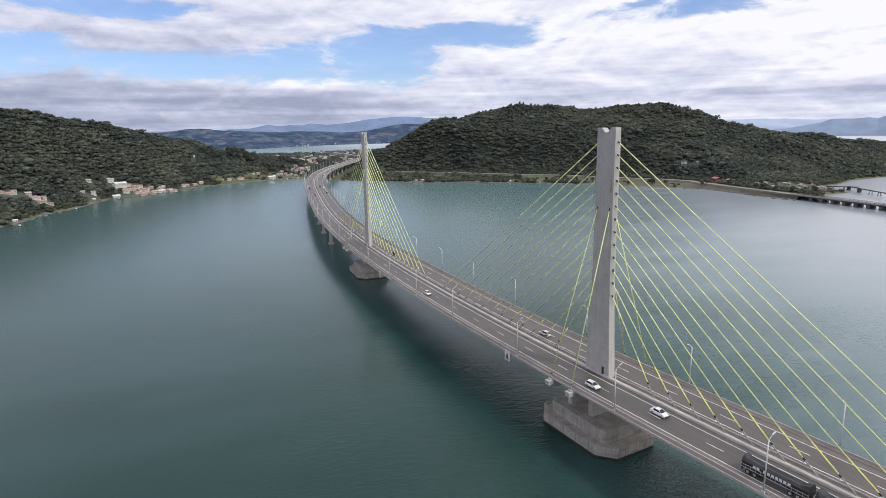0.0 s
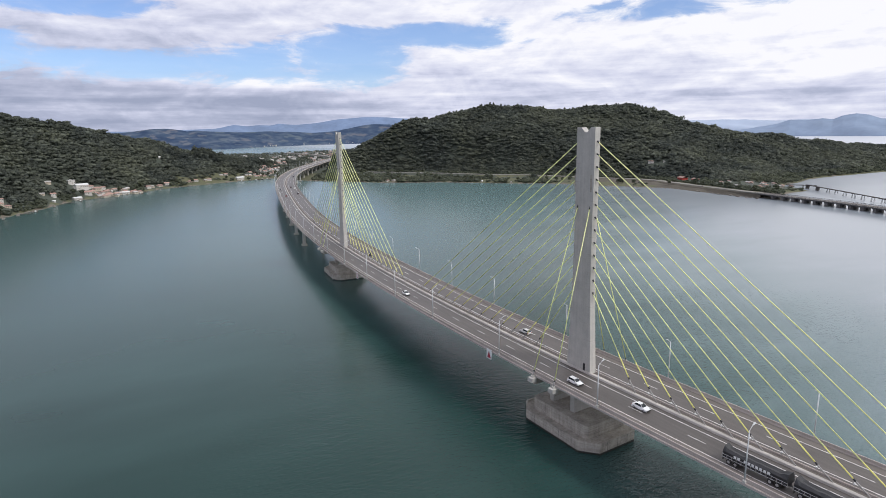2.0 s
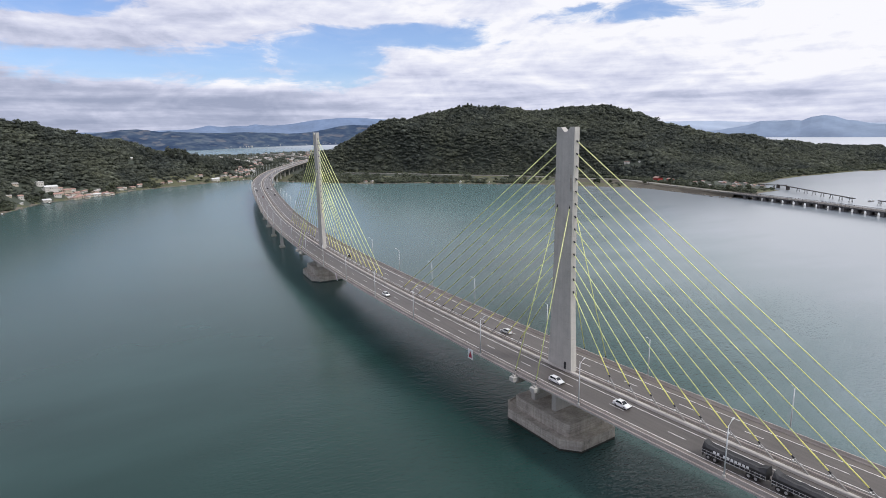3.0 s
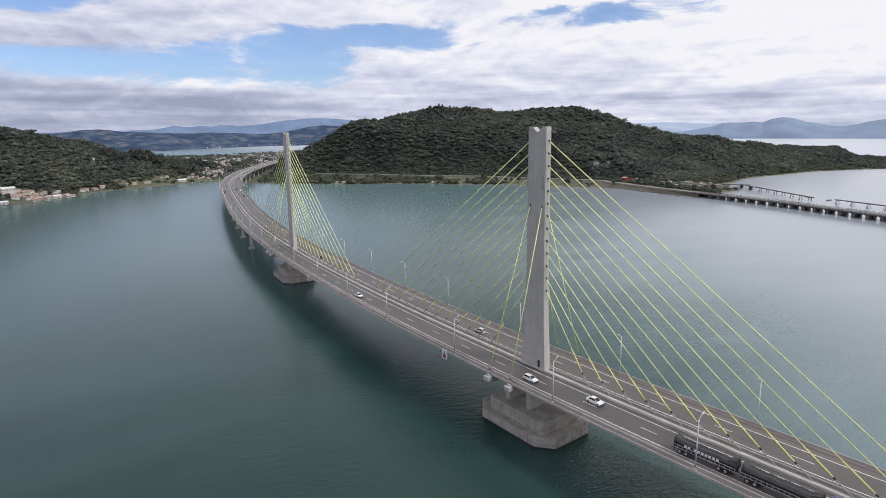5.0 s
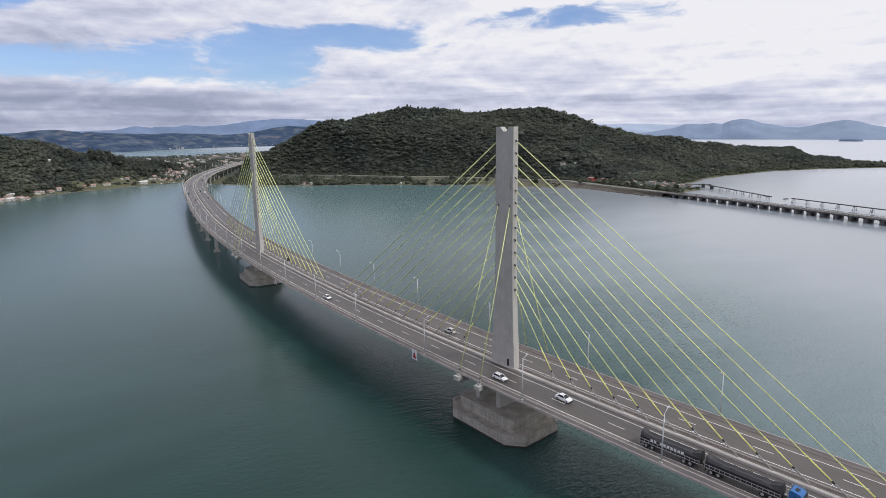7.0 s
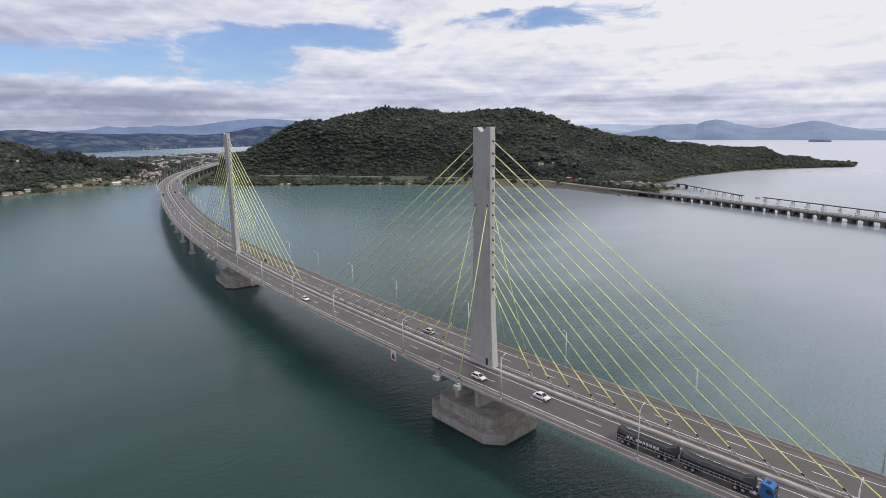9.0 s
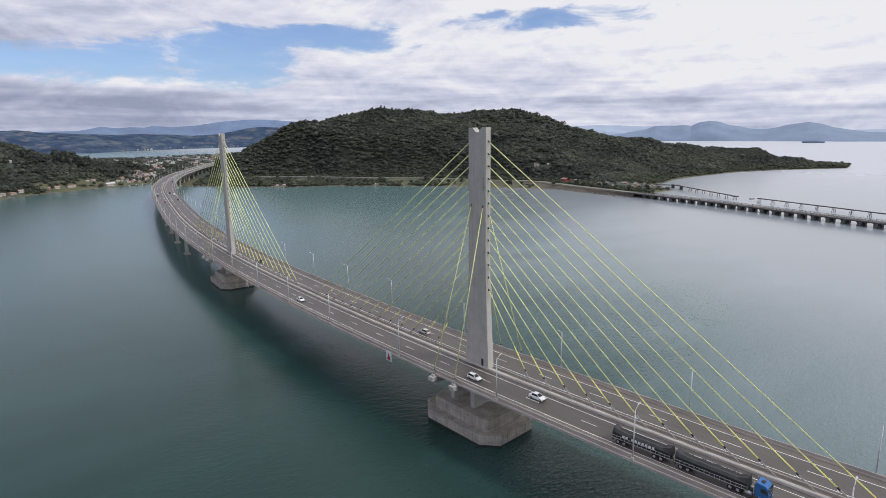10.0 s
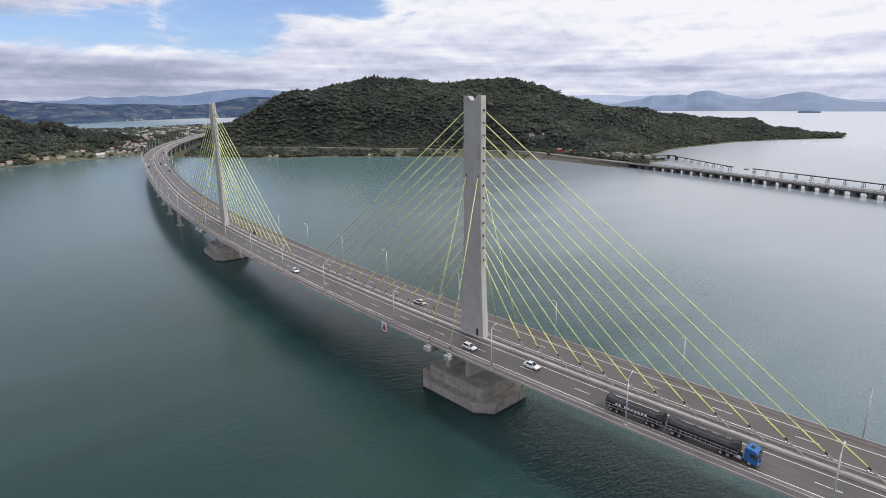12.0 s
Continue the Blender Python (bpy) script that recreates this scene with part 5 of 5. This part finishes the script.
def plant():
    g = np.random.default_rng(5)
    step = 3.95
    X, Y = np.meshgrid(np.arange(-460, 1345, step), np.arange(262, 1330, step))
    X, Y = X.ravel() + g.uniform(-2.6, 2.6, X.size), Y.ravel() + g.uniform(-2.6, 2.6, X.size)
    Z = land_height(X, Y)
    dr, _ = to_segments(X, Y, ROAD)
    ok = (Z > 1.1) & (dr > 10.5)
    for hx, hy in HOUSE_SPOTS:
        # each house keeps its yard and an open view over the water
        d = math.hypot(hx + 99, hy + 109)
        ux, uy = (-99 - hx) / d, (-109 - hy) / d
        ahead, off = (X - hx) * ux + (Y - hy) * uy, np.abs((X - hx) * uy - (Y - hy) * ux)
        ok &= (np.hypot(X - hx, Y - hy) > (10.5 if hx > 560 and hy < 460 else 7.0)) & ~((ahead > 0) & (ahead < (12 if hx > 600 and hy > 480 else 19)) & (off < 6.5))
    # the meadow at the head of the bay stays open, and the bridge's line clear
    meadow = (np.hypot((X - 30) / 1.9, Y - 950) < 48) & (Z < 14)
    ok &= ~(meadow & (g.random(X.size) < 0.85))
    lx = np.interp(Y, [p[2] for p in LINE], [p[1] for p in LINE])
    ok &= np.abs(X - lx) > 20
    db, _ = to_segments(X, Y, BRIDGE_END)
    ok &= (db > 24) & ~((db < 70) & (g.random(X.size) < 0.4))
    # between the shore road and the water: clumps on the western half, bare bank on the causeway
    way = np.concatenate([np.linspace(p, q, 24, endpoint=False) for p, q in zip(ROAD, ROAD[1:])])
    near = np.array([way[np.argmin((way[:, 0] - x) ** 2 + (way[:, 1] - y) ** 2)] for x, y in zip(X, Y)])
    strip = (dr < 90) & (np.hypot(X + 99, Y + 109) < np.hypot(near[:, 0] + 99, near[:, 1] + 109)) & (X < 600)
    clump = rolling(X * 2.5, Y * 2.5) > -0.2
    sea, _ = to_segments(X, Y, SHORE)
    ok &= ~(strip & (dr < 17) & (g.random(X.size) < 0.8))
    ok &= ~(strip & np.where(Y < 570, g.random(X.size) < 0.97, np.where((sea > 30) & (dr < 42) & (X > 400), g.random(X.size) < 0.92, ~clump)))
    hamlet = np.hypot((X - 608) / 1.3, Y - 346) < 42
    ok &= ~(hamlet & (g.random(X.size) < 0.65))
    low = Z < 5
    ok &= ~(low & (g.random(X.size) < 0.2))
    flat = (Y > 1000) & (X > 40) & (X < 560) & (Z < 18)
    ok &= ~(flat & (g.random(X.size) < 0.5))
    # thinner behind the crests
    X, Y, Z = X[ok], Y[ok], Z[ok]
    lee = np.zeros(len(X), bool)
    for w in (0.02, 0.05, 0.09, 0.14, 0.2, 0.28, 0.4):
        over = land_height(X + (-99 - X) * w, Y + (-109 - Y) * w) - (Z + 7 + (80 - Z - 7) * w)
        lee |= over > 0
    ok = ~(lee & (g.random(len(X)) < 0.93))
    X, Y, Z = X[ok], Y[ok], Z[ok]
    n = len(X)
    big = g.random(n)
    R = np.where(big > 0.94, g.uniform(4.8, 6.4, n), g.uniform(2.4, 4.5, n)) * (1 + 0.16 * rolling(X * 3, Y * 3))
    Hh = R * g.uniform(0.95, 1.45, n)
    proud = rolling(X * 5, Y * 5) + g.normal(0, 0.25, n) > 0.62
    R, Hh = np.where(proud, R * 1.1, R), np.where(proud, Hh * 1.3, Hh)
    shore = Z < 7
    droad, _ = to_segments(X, Y, ROAD)
    hw = np.array([way[np.argmin((way[:, 0] - x) ** 2 + (way[:, 1] - y) ** 2)] for x, y in zip(X, Y)])
    verge = (droad < 60) & (X < 600) & (np.hypot(X + 99, Y + 109) < np.hypot(hw[:, 0] + 99, hw[:, 1] + 109))
    verge |= np.hypot((X - 608) / 1.3, Y - 346) < 50
    R, Hh = np.where(verge, R * 0.66, R), np.where(verge, Hh * 0.55, Hh)
    tall = verge & (rolling(X * 4, Y * 4) > 0.15)
    R, Hh = np.where(tall, R * 1.4, R), np.where(tall, Hh * 2.4, Hh)
    by_deck, _ = to_segments(X, Y, BRIDGE_END)
    R, Hh = np.where(by_deck < 80, R * 0.8, R), np.where(by_deck < 80, Hh * 0.75, Hh)
    steep = np.hypot(land_height(X + 4, Y) - Z, land_height(X, Y + 4) - Z) / 4
    R = R * (1 + 0.55 * np.clip(steep - 0.25, 0, 0.6))
    sp = np.stack([X, Y, Z - np.where(shore, 0.8, np.clip(0.30 - 0.45 * steep, 0.04, 0.26) * Hh), R, Hh], 1)
    crowns("forest", sp[~shore], LEAF, 24, 1, "dense dark green Atlantic forest covering the hills")
    crowns("shore_scrub", sp[shore] * np.array([1, 1, 1, 0.9, 0.85]), LEAF_PALE, 34, 2, "lighter green trees and scrub along the shore")
    # tall dark stand on the low end of the western ridge
    sx = np.concatenate([g.normal(24, 11, 60), g.uniform(-75, 150, 190)])
    sy = np.concatenate([g.normal(1078, 14, 60), g.uniform(985, 1140, 190)])
    sz = land_height(sx, sy)
    sr = np.concatenate([g.uniform(4.5, 6.5, 60), g.uniform(4.2, 7.2, 190)])
    sh = np.concatenate([g.uniform(15, 23, 60), sr[60:] * g.uniform(1.5, 2.1, 190)])
    open_ground = (np.hypot((sx - 30) / 1.9, sy - 950) < 64) | (to_segments(sx, sy, BRIDGE_END)[0] < 34)
    for hx, hy in HOUSE_SPOTS:
        open_ground |= np.hypot(sx - hx, sy - hy) < 12
    stand = np.stack([sx, sy, sz - 1.0, sr, sh], 1)
    crowns("tree_stand", stand[(sz > 3) & ~open_ground], LEAF, 110, 4, "stand of tall dark trees on the low ridge")
    # town trees
    tx, ty = g.uniform(60, 900, 1700), g.uniform(1330, 2450, 1700)
    tx = np.concatenate([tx, g.uniform(-900, 200, 900)])
    ty = np.concatenate([ty, g.uniform(1330, 2420, 900)])
    tz = land_height(tx, ty)
    keep = (tz > 1.0)
    for hx, hy in HOUSE_SPOTS:
        keep &= np.hypot(tx - hx, ty - hy) > 10
    lx = np.interp(ty, [p[2] for p in LINE], [p[1] for p in LINE])
    keep &= np.abs(tx - lx) > 22
    tx, ty, tz = tx[keep], ty[keep], tz[keep]
    R = g.uniform(2.4, 4.6, len(tx))
    crowns("town_trees", np.stack([tx, ty, tz - 0.5, R, R * g.uniform(1.2, 2.0, len(tx))], 1), LEAF, 22, 3, "dark trees scattered through the far town")
    return n


N_TREES = plant()


def tree(seed, tall):
    g = np.random.default_rng(seed)
    tr = thing("tree", "dark green broadleaf tree standing near the shore" if tall != 9.5 else "tall slender dark tree on the skyline", "tree", "shore trees")
    tk = Shape().tube((0, 0, -0.6), (0.2, 0.1, tall * 0.55), 0.28, 0.16, 7)
    for k in range(5):
        a = k * 1.26 + g.uniform(0, 0.6)
        z = tall * g.uniform(0.35, 0.55)
        tk.tube((0.15, 0.05, z), (math.cos(a) * tall * 0.22, math.sin(a) * tall * 0.22, z + tall * 0.2), 0.11, 0.05, 5)
    part("trunk", tk, BARK, tr, "brown trunk with limbs")
    sh = Shape()
    wide = tall * (0.30 if tall != 9.5 else 0.17)
    for k in range(26):
        u = g.normal(size=3)
        u /= np.linalg.norm(u)
        c = np.array([0.2, 0.1, tall * 0.68]) + u * np.array([wide, wide, tall * 0.28]) * g.uniform(0.5, 1.0)
        r = tall * g.uniform(0.07, 0.13)
        sh.add(c + ICO_V * r * g.uniform(0.65, 1.3, (len(ICO_V), 1)), [tuple(f) for f in ICO_F.tolist()])
    part("crown", sh, LEAF_PALE if tall != 9.5 else LEAF, tr, "crown of leaf clumps")
    return tr


TREES = [tree(31, 8.5), tree(32, 10.5), tree(33, 9.5)]
tree_used = set()


def put_tree(kind, x, y):
    z = ground_at(x, y)
    if z < 0.4:
        return
    m = pose(x, y, z - (2.6 if kind == 2 else 0.5), 0, 0, (x * 37 + y * 11) % 360)
    if kind in tree_used:
        copy_thing(TREES[kind], m)
    else:
        TREES[kind].matrix_basis = m
        tree_used.add(kind)


spot = np.random.default_rng(77)
for p, q in zip(SHORE[2:20], SHORE[3:21]):
    for _ in range(3):
        w = spot.random()
        x, y = p[0] + (q[0] - p[0]) * w, p[1] + (q[1] - p[1]) * w
        d = math.hypot(x + 99, y + 109)
        off = spot.uniform(14, 26)
        put_tree(int(spot.integers(0, 2)), x + (x + 99) / d * off, y + (y + 109) / d * off)
for p, q in zip(RIDGE_HILL[1:14], RIDGE_HILL[2:15]):
    for _ in range(6):
        w = spot.random()
        put_tree(2, p[0] + (q[0] - p[0]) * w + spot.normal(0, 6), p[1] + (q[1] - p[1]) * w + spot.normal(0, 6))
for x, y in ((300, 1980), (318, 2010), (335, 1990), (352, 2040), (325, 2070), (345, 2100), (120, 1280), (150, 1300), (100, 1340)):
    put_tree(2, x, y)


# ---- shore rocks, boats and jetties ----
def rocks():
    g = np.random.default_rng(9)
    sh = Shape()
    for p, q in zip(SHORE[2:21], SHORE[3:22]):
        L = math.hypot(q[0] - p[0], q[1] - p[1])
        for _ in range(int(L / 6)):
            w = g.random()
            x, y = p[0] + (q[0] - p[0]) * w + g.normal(0, 3.0), p[1] + (q[1] - p[1]) * w + g.normal(0, 3.0)
            r = g.uniform(0.6, 2.0)
            sh.add(np.array([x, y, 0.2]) + ICO_V * r * g.uniform(0.6, 1.25, (len(ICO_V), 1)) * np.array([1.2, 1.0, 0.7]), [tuple(f) for f in ICO_F.tolist()])
    for p, q in zip(ROAD[6:], ROAD[7:]):
        for _ in range(26):
            w = g.random()
            x, y = p[0] + (q[0] - p[0]) * w - g.uniform(12, 20), p[1] + (q[1] - p[1]) * w - 2
            r = g.uniform(0.5, 1.4)
            sh.add(np.array([x, y, 0.6]) + ICO_V * r * g.uniform(0.6, 1.25, (len(ICO_V), 1)) * np.array([1.2, 1.0, 0.7]), [tuple(f) for f in ICO_F.tolist()])
    return tagged(part("shore_rocks", sh, ROCK), "brown boulders along the waterline", "rocks", kind="stuff")


rocks()


def boat(label, group):
    b = thing("boat", label, "boat", group)
    rings = []
    for y, w, z in ((-3.2, 0.1, 1.0), (-2.2, 0.75, 0.8), (0, 1.0, 0.65), (2.2, 0.95, 0.6), (2.9, 0.8, 0.65)):
        rings.append([(-w, y, z), (-w * 0.6, y, -0.2), (w * 0.6, y, -0.2), (w, y, z)])
    part("hull", Shape().loft(rings), WOOD, b)
    part("cabin", Shape().box(-0.6, 0.6, 0.2, 1.8, 0.55, 1.6), SIGN_WHITE, b)
    part("gunwale", Shape().box(-1.0, 1.0, 2.5, 2.8, 0.6, 0.75), WOOD, b)
    return b


boats = boat("small wooden fishing boat on the water", "fishing boats")
boats.matrix_basis = pose(590, 178, 0, 0, 0, 60)
for x, y, a in ((604, 205, 20), (-236, 541, 60), (-206, 661, 40), (-170, 758, 30), (-100, 815, 50), (60, 943, 70), (74, 948, 20), (86, 954, 120), (98, 961, 30), (108, 964, 80)):
    copy_thing(boats, pose(x, y, 0, 0, 0, a))


def jetty(x, y, turn, ln):
    j = thing("jetty", "small weathered wooden jetty on posts", "jetty", "shore jetties")
    part("planking", Shape().box(-1.0, 1.0, 0, ln, 0.9, 1.05), WOOD, j)
    k = 1.0
    while k < ln:
        for sx in (-0.85, 0.85):
            part("post", Shape().tube((sx, k, -1.0), (sx, k, 1.3), 0.1, 0.1, 6), WOOD, j)
        k += 2.6
    j.matrix_basis = pose(x, y, 0, 0, 0, turn)


for x, y, a, ln in ((-250, 548, -80, 14), (-218, 645, -75, 12), (-190, 735, -70, 16), (-172, 772, -65, 12), (-135, 800, -60, 10), (-100, 838, -50, 12), (30, 938, 190, 10), (90, 965, 200, 12), (268, 738, 140, 10)):
    jetty(x, y, a, ln)
